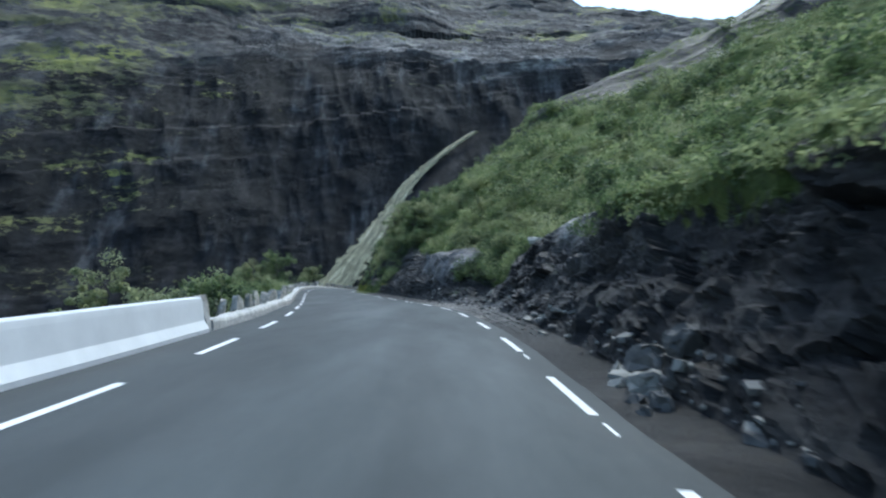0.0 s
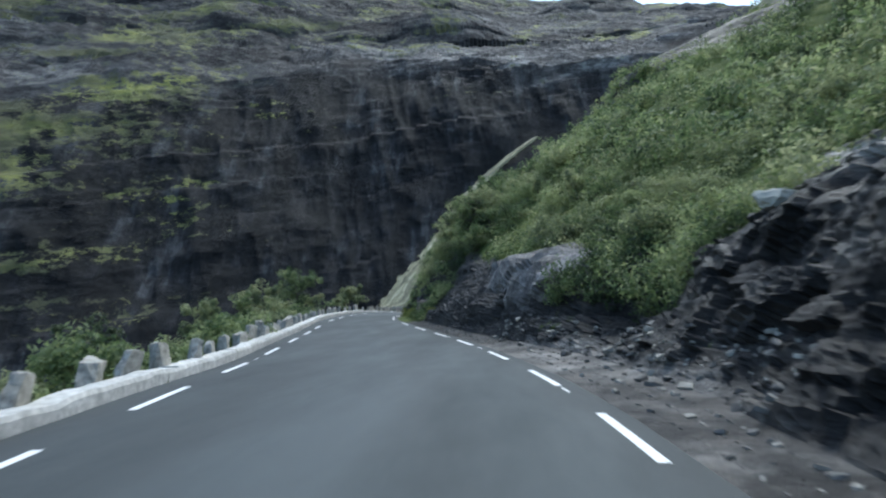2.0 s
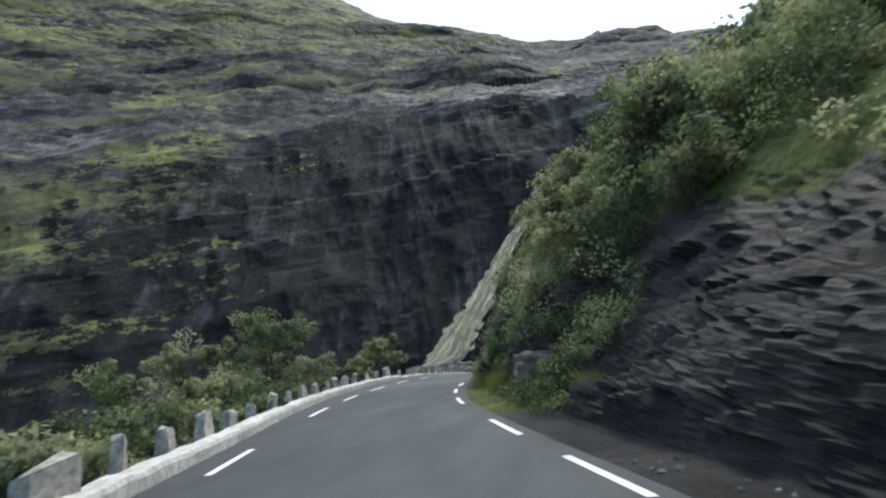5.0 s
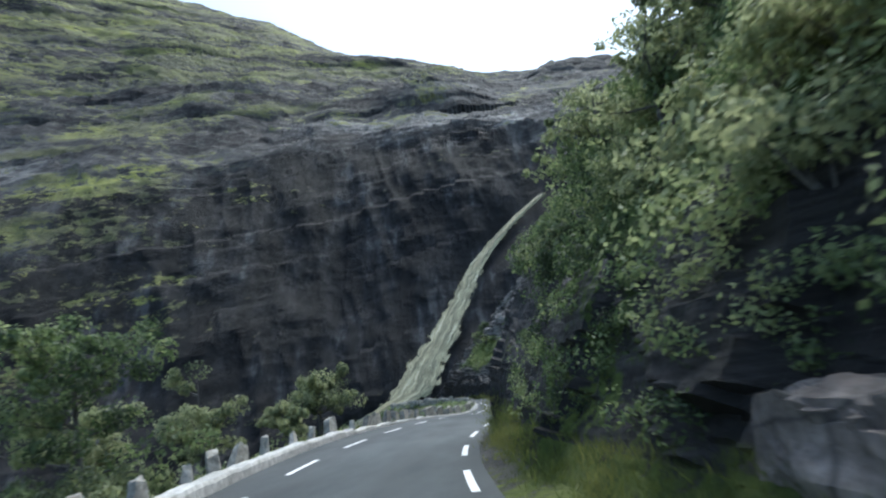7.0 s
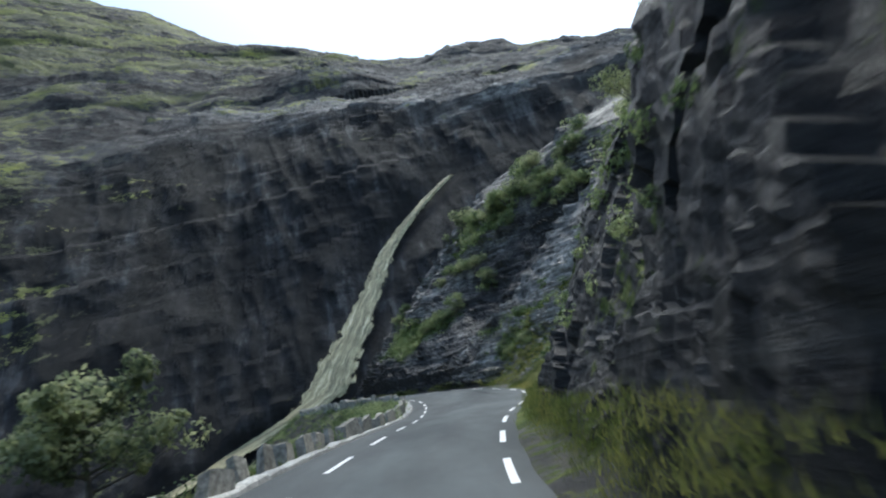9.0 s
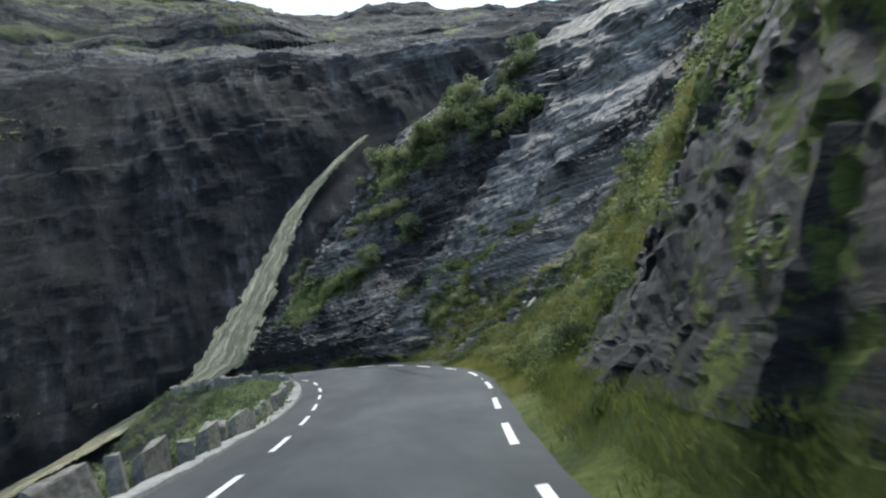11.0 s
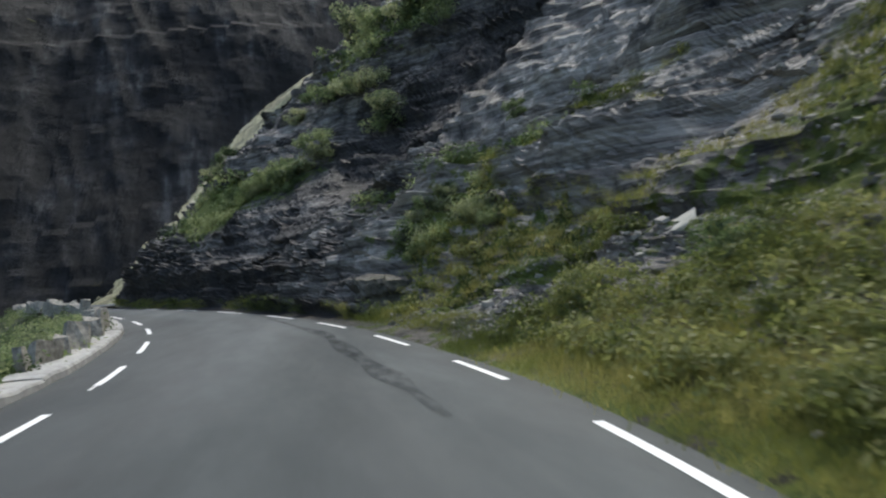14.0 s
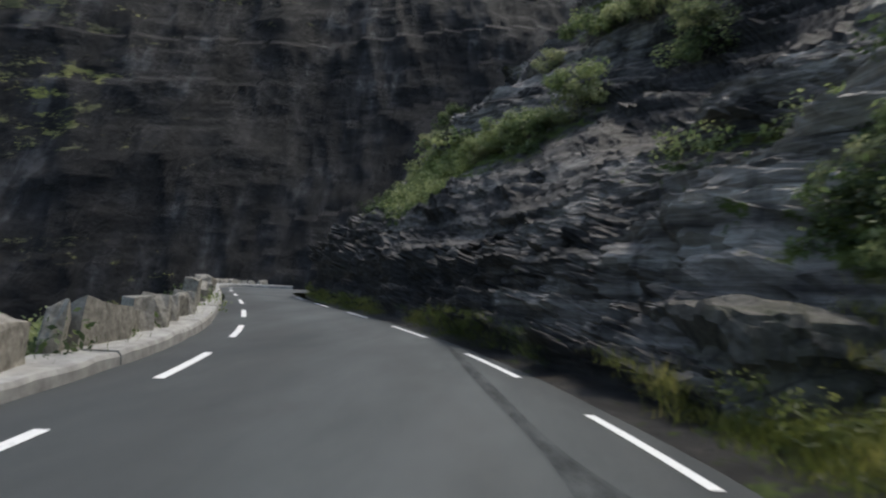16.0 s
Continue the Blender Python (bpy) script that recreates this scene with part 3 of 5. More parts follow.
def beds(q, strike, thick, run, seed):
    """Long beds of slate: risers and treads that stand out by their own amount along the strike. About -thick to thick."""
    q = q / thick
    layer = np.floor(q)
    w = q - layer
    k = layer.astype(np.int64)
    own = 0.5 + 0.5 * hash3(k, k * 0 + seed, k * 0 + 3)
    drift = vnoise(np.stack([strike / run + 31.7 * own, layer * 5.3, layer * 0 + seed], 1))
    drift += 0.5 * vnoise(np.stack([3.1 * strike / run + 11.7 * own, layer * 3.3, layer * 0 + seed + 7], 1))
    reach = np.clip(0.35 + 0.55 * own + 0.7 * drift, 0, 1.5)
    return thick * (reach * (w**0.55 - 0.5) + 0.55 * drift)


def facets(p, size, seed, tilt=0.8):
    """Broken rock: every block of a cell-like packing has its own level and its own slant. About -1 to 1."""
    q = p / np.array(size) + 0.22 * np.stack([fbm(p * 1.1 / np.array(size) + seed + k, 2) for k in (0, 9, 21)], 1)
    i = np.floor(q).astype(np.int64)
    best = np.full(len(q), 1e9)
    cell = np.zeros_like(i)
    mid = np.zeros_like(q)
    for off in itertools.product((-1, 0, 1), repeat=3):
        c = i + np.array(off)
        centre = c + 0.5 + 0.45 * np.stack([hash3(c[:, 0] + 57 * k + seed, c[:, 1], c[:, 2]) for k in (1, 2, 3)], 1)
        d = ((q - centre) ** 2).sum(1)
        near = d < best
        best[near], cell[near], mid[near] = d[near], c[near], centre[near]
    slant = np.stack([hash3(cell[:, 0] + 57 * k + seed, cell[:, 1], cell[:, 2]) for k in (5, 6, 7)], 1)
    level = hash3(cell[:, 0] + 57 * 8 + seed, cell[:, 1], cell[:, 2])
    return 0.55 * level + tilt * ((q - mid) * slant).sum(1)


def bedding(p):
    """Height across the nearly level beds, with slow folds."""
    return p[:, 2] + 0.07 * p[:, 1] + 0.5 * fbm(p * 0.12, 2) + 0.12 * fbm(p * 0.5, 3)


amp = np.interp(V, [0, 0.8, 1.1, 2, 3, 4, 5, 6, 7], [0, 0.02, 0.10, 0.25, 0.32, 0.5, 0.8, 1.6, 3.0])
big = fbm(P * [0.33, 0.33, 0.42], 4)
bare = np.clip(1.25 - GREEN, 0.2, 1.0)
fade = np.interp(V, [0.85, 1.3], [0, 1])
LAYER, STRIKE = bedding(P), 0.82 * P[:, 1] - 0.57 * P[:, 0]
layered = beds(LAYER, STRIKE, 1.15, 7.0, 4) + beds(LAYER, STRIKE, 0.42, 3.6, 9) + 0.9 * beds(LAYER, STRIKE, 0.15, 1.6, 14)
layered += 0.25 * beds(LAYER + 0.2 * fbm(P * 0.8, 3), STRIKE, 0.7, 1.3, 19)
layered *= np.interp(U, [0, 14, 22, 34, 38, 56, 60, 90, 100, 110, 114], [0.12, 0.12, 0.15, 0.2, 0.2, 0.15, 0.05, 0.15, 0.4, 0.9, 1.0]) * bare * np.clip(0.8 + 1.7 * fbm(P * 0.22 + 9, 4), 0.12, 1.5)
layered *= np.where(U > 114, np.interp(V, [2.8, 3.5], [0.3, 1]), 1)
rough_w = np.interp(U, [-17, 28, 33, 50, 56, 88, 96, 110, 115], [1.0, 1.0, 0.6, 0.6, 0.62, 0.62, 0.2, 0.5, 0.8]) * np.interp(V, [0.9, 1.3, 5, 6.2], [0, 1, 0.8, 0])
rough_w = np.where(U > 114, rough_w + np.interp(V, [1.1, 1.3, 3.2, 3.8], [0, 0.9, 0.9, 0]), rough_w) * np.clip(bare * 1.3, 0.25, 1)
cracked = np.zeros(len(P))
pick = rough_w > 0.02
upright = pick & (U > 54) & (U < 96)
pick &= ~upright
cracked[upright] = 0.62 * facets(P[upright], (1.6, 1.9, 3.6), 35, 0.55) + 0.2 * facets(P[upright], (0.6, 0.75, 1.2), 36, 0.6) + 0.07 * facets(P[upright], (0.25, 0.3, 0.3), 37)
cracked[pick] = 0.40 * facets(P[pick], (1.7, 2.1, 1.9), 5, 0.6) + 0.17 * facets(P[pick], (0.6, 0.8, 0.6), 6, 0.7) + 0.07 * facets(P[pick], (0.25, 0.3, 0.2), 7)
far_big = fbm(P * 0.07, 3)
# recess in the slope; DRY also darkens its rock, shade put into colour
hollow = np.interp(U, [124.2, 124.9, 129, 135], [0, 1.5, 1.2, 0]) * np.interp(V, [4.35, 4.7, 5.5, 5.9], [0, 1, 1, 0])
push = 0.9 * amp * big + fade * layered + rough_w * cracked - hollow + np.interp(V, [4.5, 6, 7], [0, 1.2, 4.0]) * far_big
P[:, 0] += -push * 0.85
P[:, 2] += push * 0.35
P[:, 2] = np.maximum(P[:, 2], along(RIGHT, U)[:, 2] - 0.03)
# The upper-slab terms raise DRY to paint in the sky's sheen on wet rock.
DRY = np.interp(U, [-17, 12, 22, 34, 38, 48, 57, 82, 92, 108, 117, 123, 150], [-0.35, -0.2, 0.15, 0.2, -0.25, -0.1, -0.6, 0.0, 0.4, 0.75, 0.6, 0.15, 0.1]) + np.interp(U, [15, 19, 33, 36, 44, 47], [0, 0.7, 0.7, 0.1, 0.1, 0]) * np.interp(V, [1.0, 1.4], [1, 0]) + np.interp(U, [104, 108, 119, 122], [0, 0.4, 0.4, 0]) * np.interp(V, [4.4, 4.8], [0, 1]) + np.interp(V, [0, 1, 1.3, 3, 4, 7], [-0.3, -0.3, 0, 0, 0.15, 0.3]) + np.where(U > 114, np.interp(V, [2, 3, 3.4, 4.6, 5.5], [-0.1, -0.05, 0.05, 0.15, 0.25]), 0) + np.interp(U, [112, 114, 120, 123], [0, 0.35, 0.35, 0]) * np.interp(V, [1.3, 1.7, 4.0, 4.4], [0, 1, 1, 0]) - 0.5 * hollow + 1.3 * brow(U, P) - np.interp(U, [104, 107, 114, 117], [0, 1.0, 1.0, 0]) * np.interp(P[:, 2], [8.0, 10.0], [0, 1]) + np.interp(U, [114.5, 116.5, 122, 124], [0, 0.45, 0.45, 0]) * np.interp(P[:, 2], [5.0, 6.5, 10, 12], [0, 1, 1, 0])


def closed(a_, drop_end, drop_top):
    """Adds a last row and a last column that close the sheet at its far end and behind its top."""
    a_ = np.concatenate([a_, a_[-1:] + np.array(drop_end)], 0)
    if a_.ndim == 3:
        a_[-1, :, 2] = -0.7
    return np.concatenate([a_, a_[:, -1:] + np.array(drop_top)], 1)


shape2 = (len(us), len(vs_))
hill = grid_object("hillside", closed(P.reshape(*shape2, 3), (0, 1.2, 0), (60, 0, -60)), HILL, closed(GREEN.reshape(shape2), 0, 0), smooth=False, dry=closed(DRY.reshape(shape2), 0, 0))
tagged(hill, "steep dark slate hillside with grass and scrub above the road", "hillside", kind="structure")

# ---- the drop on the left ----
out_d = np.array([0.0, 0.35, 0.9, 2.0, 3.5, 5.0, 7.0, 12, 20, 32, 50, 80, 130, 200])
OUT_STEEP = np.array([0.02, 0.0, -0.15, -0.7, -1.6, -2.6, -4.0, -8, -15, -25, -38, -50, -55, -58])
OUT_SHELF = np.array([0.02, 0.03, -0.05, -0.35, -0.8, -2.2, -4.4, -9, -17, -28, -40, -51, -56, -58])


def out_height(y, d):
    """How far the ground at d metres outside the kerb lies below the road; a grassy shelf between stations 74 and 126."""
    f = np.interp(y, [68, 78, 122, 132], [0, 1, 1, 0])
    return np.interp(d, out_d, OUT_STEEP) * (1 - f) + np.interp(d, out_d, OUT_SHELF) * f


ul = np.arange(-17, 177.1, 0.8)
edge = along(LEFT, ul)
gapw = np.interp(ul, STATION, KERB_GAP)
outward = np.array([np.interp(ul, STATION, across[:, k]) for k in range(2)]).T
turn_w = np.interp(ul, [128, 150], [0, 1])[:, None]
outward = outward * turn_w + np.array([-1.0, 0.0]) * (1 - turn_w)
outward /= np.linalg.norm(outward, axis=1)[:, None]
LL = np.zeros((len(ul), len(out_d), 3))
for k, d in enumerate(out_d):
    LL[:, k, :2] = edge[:, :2] + outward * (gapw + 0.1 + d)[:, None]
    LL[:, k, 2] = edge[:, 2] + out_height(ul, d) - 0.04
flat = LL.reshape(-1, 3)
wob = np.tile(np.interp(out_d, [0, 0.4, 1, 4, 20, 200], [0, 0.02, 0.12, 0.6, 2.0, 5]), len(ul))
flat[:, 2] += wob * fbm(flat * 0.3, 4)
grn = 0.30 + 0.5 * fbm(flat * 0.25, 4)
drop = grid_object("valley_side", flat.reshape(LL.shape)[:, ::-1], SLOPE, grn.reshape(LL.shape[:2])[:, ::-1])
tagged(drop, "grassy slope falling away below the road", "slope", kind="structure")

# ---- the mountain across the valley ----
RIM_X = [-420, -300, -225, -187, -160, -105, -90, -43, 0, 30, 80, 200, 420]
RIM_Z = [60, 70, 86, 92, 106, 116, 126, 134, 132, 128, 140, 160, 170]
FOOT_X = [-420, -300, -165, -70, 0, 100, 420]
FOOT_Y = [60, 150, 225, 292, 300, 318, 360]
SKY_X = [-420, -364, -261, -165, -84, 12, 110, 200, 265, 320, 420]
SKY_Z = [570, 536, 486, 428, 402, 368, 356, 348, 342, 334, 326]
mx = np.concatenate([np.linspace(-420, -260, 50)[:-1], np.linspace(-260, 90, 380), np.linspace(90, 420, 80)[1:]])
mv = np.concatenate([np.linspace(-0.5, 1, 110)[:-1], np.linspace(1, 2, 215), [2.08, 2.3]])
MX, MV = [m.reshape(-1) for m in np.meshgrid(mx, mv, indexing="ij")]
rim = np.interp(MX, RIM_X, RIM_Z)
top = np.interp(MX, SKY_X, SKY_Z)
foot = np.interp(MX, FOOT_X, FOOT_Y)
MZ = np.where(MV < 1, rim * MV, rim + (top - rim) * np.minimum(MV - 1, 1)) - np.maximum(MV - 2, 0) * 120
MY = foot + 0.6 * np.minimum(MZ, rim) + np.where(MV > 1, (800 - foot - 0.6 * rim) * np.minimum(MV - 1, 1), 0) + np.maximum(MV - 2, 0) * 700
MP = np.stack([MX, MY, MZ], 1)
face = np.interp(MV, [0.8, 1.05], [1, 0])
ribs = fbm(np.stack([MX * 0.022 + MZ * 0.006, MY * 0.004, MZ * 0.010 - MX * 0.004], 1), 5, True)
dip = MZ - 0.27 * MX + 16 * fbm(MP * 0.006, 3) + 3 * fbm(MP * 0.03, 3)
bands = 0.05 * beds(dip, MX, 17, 40, 21) + 0.06 * beds(dip, MX, 6, 14, 22)
terraces = (0.4 * beds(dip, MX, 26, 130, 23) + 0.6 * beds(dip, MX, 9, 60, 24)) * np.interp(MV, [1.0, 1.1, 1.8, 1.97], [0.5, 1, 1, 0.25])
lumps = fbm(MP * 0.016, 4)
FALL_Z = [-34, -20.5, -16, -10.5, -6, -1.5, 2.4, 11.2, 20.2, 39.3, 54.5, 70, 82.7, 85]
FALL_X = [-125, -92, -80, -67, -55, -45.5, -41, -36.3, -29.8, -19.5, -10.5, 3.9, 18.3, 21.5]
calm = 1 - np.exp(-(((MX - np.interp(MZ, FALL_Z, FALL_X)) / 13) ** 2)) * np.interp(MZ, [90, 110], [1, 0])
ridges = fbm(np.stack([MX * 0.008, MY * 0.010, MZ * 0.022 - MX * 0.006], 1), 6, True)
crags = fbm(MP * [0.11, 0.06, 0.07], 4)
craggy = 1.6 * facets(MP, (22, 16, 9), 31) + 0.7 * facets(MP, (8, 6, 4), 32)
MP[:, 1] -= calm * face * 0.2 * craggy
MP[:, 2] += (1 - face) * craggy * np.interp(MV, [1.85, 1.98], [1, 0.3])
MP[:, 1] -= calm * face * (9 * ribs + 1.0 * bands + 7 * lumps + 0.7 * crags)
MP[:, 2] += (1 - face) * (7 * lumps + 4 * ridges + 0.8 * crags + 0.75 * terraces)
MP[:, 1] -= (1 - face) * 0.7 * terraces
meadow = np.interp(MX, [-300, -60, 60, 200], [0.50, 0.40, 0.32, 0.30]) + np.interp(MV, [1.0, 1.12, 1.45, 1.9, 2], [-0.22, -0.15, 0.06, 0.08, -0.05])
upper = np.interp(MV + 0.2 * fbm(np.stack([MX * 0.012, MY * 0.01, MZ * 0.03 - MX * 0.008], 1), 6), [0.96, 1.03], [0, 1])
green = upper * meadow + (1 - upper) * np.interp(MX, [-300, -190, -120, -60], [0.56, 0.40, 0.06, -0.2]) + 0.42 * fbm(np.stack([MX * 0.012, MY * 0.012, MZ * 0.035 - MX * 0.012], 1), 5)
# 'dry' here only picks darker wall colours or paler slab colours
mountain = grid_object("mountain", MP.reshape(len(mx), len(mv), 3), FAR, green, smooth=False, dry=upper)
tagged(mountain, "dark rock wall under grassy mountain slopes", "mountain", kind="structure")

# ---- the cascade down the wall ----
fz = np.array(FALL_Z, float)[::-1]
fx = np.array(FALL_X, float)[::-1]
fl = smooth_line([(x, np.interp(x, FOOT_X, FOOT_Y) + 0.6 * z - 2.0, z) for x, z in zip(fx, fz)], 14)
width = np.interp(fl[:, 2], [-60, -16, -6, 2, 20, 39, 54, 70, 83, 96], [4.0, 5.0, 6.5, 8.8, 7.0, 4.9, 3.6, 2.6, 1.9, 0.9])
wc = np.linspace(-1, 1, 11)
wp = np.repeat(fl[:, None], 11, 1)
wp[:, :, 0] += wc[None] * width[:, None] * (1 + 0.25 * fbm(np.repeat(fl, 11, 0) * 0.10, 3).reshape(-1, 11))
wp[:, :, 1] -= 1.6 * (1 - wc[None] ** 2) + 0.5 * fbm(wp.reshape(-1, 3) * [0.12, 0.06, 0.06], 3).reshape(-1, 11)
fall = grid_object("waterfall", wp, WATER, np.repeat(1.0 - np.abs(wc)[None], len(fl), 0), dry=wc[None] * width[:, None])
tagged(fall, "long pale yellowish white cascade tumbling down dark rock", "waterfall", kind="structure")

# ---- valley floor and the land around, out to the horizon ----
gx, gy = np.linspace(-2500, 2500, 90), np.linspace(-2500, 2500, 90)
GX, GY = [m.reshape(-1) for m in np.meshgrid(gx, gy, indexing="ij")]
GP = np.stack([GX, GY, np.full(len(GX), -62.0) + 6 * fbm(np.stack([GX, GY, GX * 0], 1) * 0.004, 3)], 1)
ground = grid_object("ground", GP.reshape(90, 90, 3), SLOPE, np.full((90, 90), 0.7))
tagged(ground, "valley floor with grass and rock", "ground", kind="structure")

# ---- barrier, kerb and guard stones along the drop ----
def prism(bm, line, section, close=True):
    """Sweeps a closed section [(out, up), ...] along a line of (point, outward) pairs."""
    rings = [[bm.verts.new((p[0] + o[0] * a_, p[1] + o[1] * a_, p[2] + b_)) for a_, b_ in section] for p, o in line]
    n_ = len(section)
    for r1, r2 in zip(rings, rings[1:]):
        for k in range(n_):
            bm.faces.new((r1[k], r2[k], r2[(k + 1) % n_], r1[(k + 1) % n_]))
    bm.faces.new(rings[0][::-1])
    bm.faces.new(rings[-1])
    bmesh.ops.recalc_face_normals(bm, faces=bm.faces[:])


def left_rail(u, inset=0.0):
    p, q = along(LEFT, u), along(LEFT, u + 0.3)
    d = (q - p)[:2] / np.linalg.norm((q - p)[:2])
    o = np.array([-d[1], d[0]])
    g = np.interp(u, STATION, KERB_GAP) + inset
    return np.array([p[0] + o[0] * g, p[1] + o[1] * g, p[2] - 0.03]), o


barrier = tagged(new("concrete_barrier"), "smooth white concrete safety barrier beside the road", "barrier")
bm = bmesh.new()
prism(bm, [left_rail(u) for u in np.linspace(-16, 13.3, 40)], [(0, -0.05), (0.0, 0.10), (0.10, 0.26), (0.16, 0.62), (0.18, 0.70), (0.20, 0.72), (0.36, 0.72), (0.39, 0.68), (0.46, -0.4)])
part("wall", bm, CONCRETE, barrier)
bm = bmesh.new()
prism(bm, [left_rail(u) for u in np.linspace(13.32, 13.62, 2)], [(0.02, -0.05), (0.06, 0.2), (0.2, 0.62), (0.36, 0.62), (0.44, -0.4)])
part("end_cap", bm, KERB, barrier, "grey worn concrete end piece")

rng = random.Random(5)


def kerb_piece(u0, u1, high, wide, mat):
    bm = bmesh.new()
    line = []
    for u in np.linspace(u0, u1, 16):
        p, o = left_rail(u, 0.035 * noise.noise(Vector((u * 1.1, 3.0, 0))) + rng.uniform(-0.006, 0.006))
        line.append((p + np.array([0, 0, 0.045 * noise.noise(Vector((u * 0.9, 8.0, 0))) + rng.uniform(-0.012, 0.012)]), o))
    w, h = wide, high
    prism(bm, line, [(0, -0.05), (0.015, h * 0.75), (0.05, h), (w - 0.05, h), (w, h * 0.8), (w + 0.02, -0.5)])
    return part("kerb_stone", bm, mat, kerb)


kerb = tagged(new("kerb"), "low worn whitewashed stone kerb along the drop", "kerb", kind="structure")
u = 13.64
while u < 157:
    step = 4.5 if u < 145 else 2.0
    h = float(np.interp(u, [13, 30, 60, 69, 74, 96, 104, 120, 157], [0.24, 0.26, 0.25, 0.22, 0.12, 0.12, 0.17, 0.22, 0.26]))
    w = float(np.interp(u, [13, 60, 72, 96, 106, 157], [0.42, 0.45, 0.35, 0.4, 0.75, 0.7]))
    kerb_piece(u, u + step - 0.006, h, w, KERB_WHITE if u < 74 else KERB)
    u += step


def boulder_mesh(name, seed, size, rough=0.0, spread=0.5, extra=6, taper=0.0):
    """A broken block: the hull of points strewn round a box's corners and sides; rough adds worn relief."""
    r = random.Random(seed)
    bm = bmesh.new()
    for sx in (-1, 1):
        for sy in (-1, 1):
            for sz in (-1, 1):
                for _ in range(2):
                    bm.verts.new([s_ * 0.5 * (1 - spread * r.random() ** 1.5) for s_ in (sx, sy, sz)])
    for _ in range(extra):
        d = Vector((r.gauss(0, 1), r.gauss(0, 1), r.gauss(0, 1))).normalized()
        bm.verts.new(d * 0.52)
    hull = bmesh.ops.convex_hull(bm, input=bm.verts[:])
    bmesh.ops.delete(bm, geom=[v for v in bm.verts if not v.link_faces], context="VERTS")
    if taper:
        skew = r.uniform(-0.25, 0.25)
        for v in bm.verts:
            k = 1 - taper * (v.co.z + 0.5)
            v.co.x, v.co.y = v.co.x * k + skew * (v.co.z + 0.5), v.co.y * k
    if rough:
        bmesh.ops.subdivide_edges(bm, edges=bm.edges[:], cuts=2, use_grid_fill=True)
        for v in bm.verts:
            v.co += rough * (noise.noise_vector(v.co * 3.1 + Vector((seed * 3.1, 0, 0))) + 0.5 * noise.noise_vector(v.co * 8 + Vector((seed, 5, 0))))
    for v in bm.verts:
        v.co = Vector((v.co.x * size[0], v.co.y * size[1], v.co.z * size[2]))
    me = bpy.data.meshes.new(name)
    bm.to_mesh(me)
    bm.free()
    return me


GUARD, WIDE = {}, {}
for mat in (STONE_PALE, STONE):
    GUARD[mat], WIDE[mat] = [], []
    for k in range(15):
        r = random.Random(40 + k)
        if k < 10:
            me = boulder_mesh("guard_stone", 40 + k, (r.uniform(0.46, 0.70), r.uniform(0.26, 0.40), r.uniform(0.62, 0.92)), 0.06, 0.55, 3, 0.4 if mat is STONE_PALE else 0.3)
        else:
            me = boulder_mesh("guard_stone", 60 + k, (r.uniform(0.6, 0.95), r.uniform(0.28, 0.4), r.uniform(0.5, 0.75)), 0.05, 0.4, 3, 0.15)
        me.materials.append(mat)
        (GUARD if k < 10 else WIDE)[mat].append(me)

rng = random.Random(11)
u = 14.6
while u < 156:
    wide = rng.random() < (0.2 if u < 74 else 0.55 if u < 126 else 1.0)
    me = rng.choice((WIDE if wide else GUARD)[STONE_PALE if u < 74 else STONE])
    inset = float(np.interp(u, [14, 60, 74, 96, 106, 157], [0.52, 0.52, 0.38, 0.42, 0.62, 0.6])) + rng.uniform(-0.05, 0.08)
    p, o = left_rail(u, inset)
    h = float(np.interp(u, [13, 60, 74, 96, 106, 157], [0.14, 0.14, 0.05, 0.05, 0.10, 0.15]))
    ob = new("guard_stone", me)
    s_ = rng.uniform(0.72, 1.1) * (1.1 if wide and u > 74 else 1.0) * (1.0 if u < 112 else 1.3 if u < 140 else 1.0)
    ob.matrix_world = pose(p[0], p[1], p[2] + h + 0.22, rng.uniform(-10, 10), rng.uniform(-14, 14), math.degrees(math.atan2(o[1], o[0])) + 90 + rng.uniform(-25, 25)) @ Matrix.Diagonal((s_, s_, s_ * rng.uniform(0.9, 1.15) * (0.8 if u < 74 else 0.9 if u < 140 else 0.5), 1))
    tagged(ob, "pale pointed guard stone behind the white kerb" if u < 74 else "wide rough grey guard stone on the road edge" if wide else "upright rough grey guard stone on the road edge", "guard stone", "guard stones along the drop")
    u += rng.uniform(1.2, 2.1) if u < 74 else rng.uniform(1.05, 1.55) if u < 116 else rng.uniform(0.75, 1.1)


# ---- leaves, shrubs and trees ----
def leaf_cloud(seed, clumps, per, size, spread=(1, 1, 0.8), lift=0.0):
    """Vertices and faces of leaves gathered in round clumps: an uneven crown with gaps. clumps: (x, y, z, radius)."""
    r = np.random.RandomState(seed)
    verts = []
    for cx, cy, cz, rad in clumps:
        d = r.normal(size=(per, 3))
        d /= np.linalg.norm(d, axis=1)[:, None]
        rr = rad * r.uniform(0.45, 1.05, per) ** 0.7
        c = np.array([cx, cy, cz]) + d * rr[:, None] * np.array(spread)
        nrm = d + 0.8 * r.normal(size=(per, 3)) + np.array([0, 0, 0.5])
        nrm /= np.linalg.norm(nrm, axis=1)[:, None]
        t1 = np.cross(nrm, r.normal(size=(per, 3)))
        t1 /= np.linalg.norm(t1, axis=1)[:, None]
        t2 = np.cross(nrm, t1)
        s_ = size * r.uniform(0.6, 1.3, per)[:, None]
        verts.append(np.stack([c - t1 * s_, c + t2 * s_ * 0.5, c + t1 * s_, c - t2 * s_ * 0.5], 1))
    v = np.concatenate(verts).reshape(-1, 3)
    f = np.arange(len(v)).reshape(-1, 4)
    return v, f


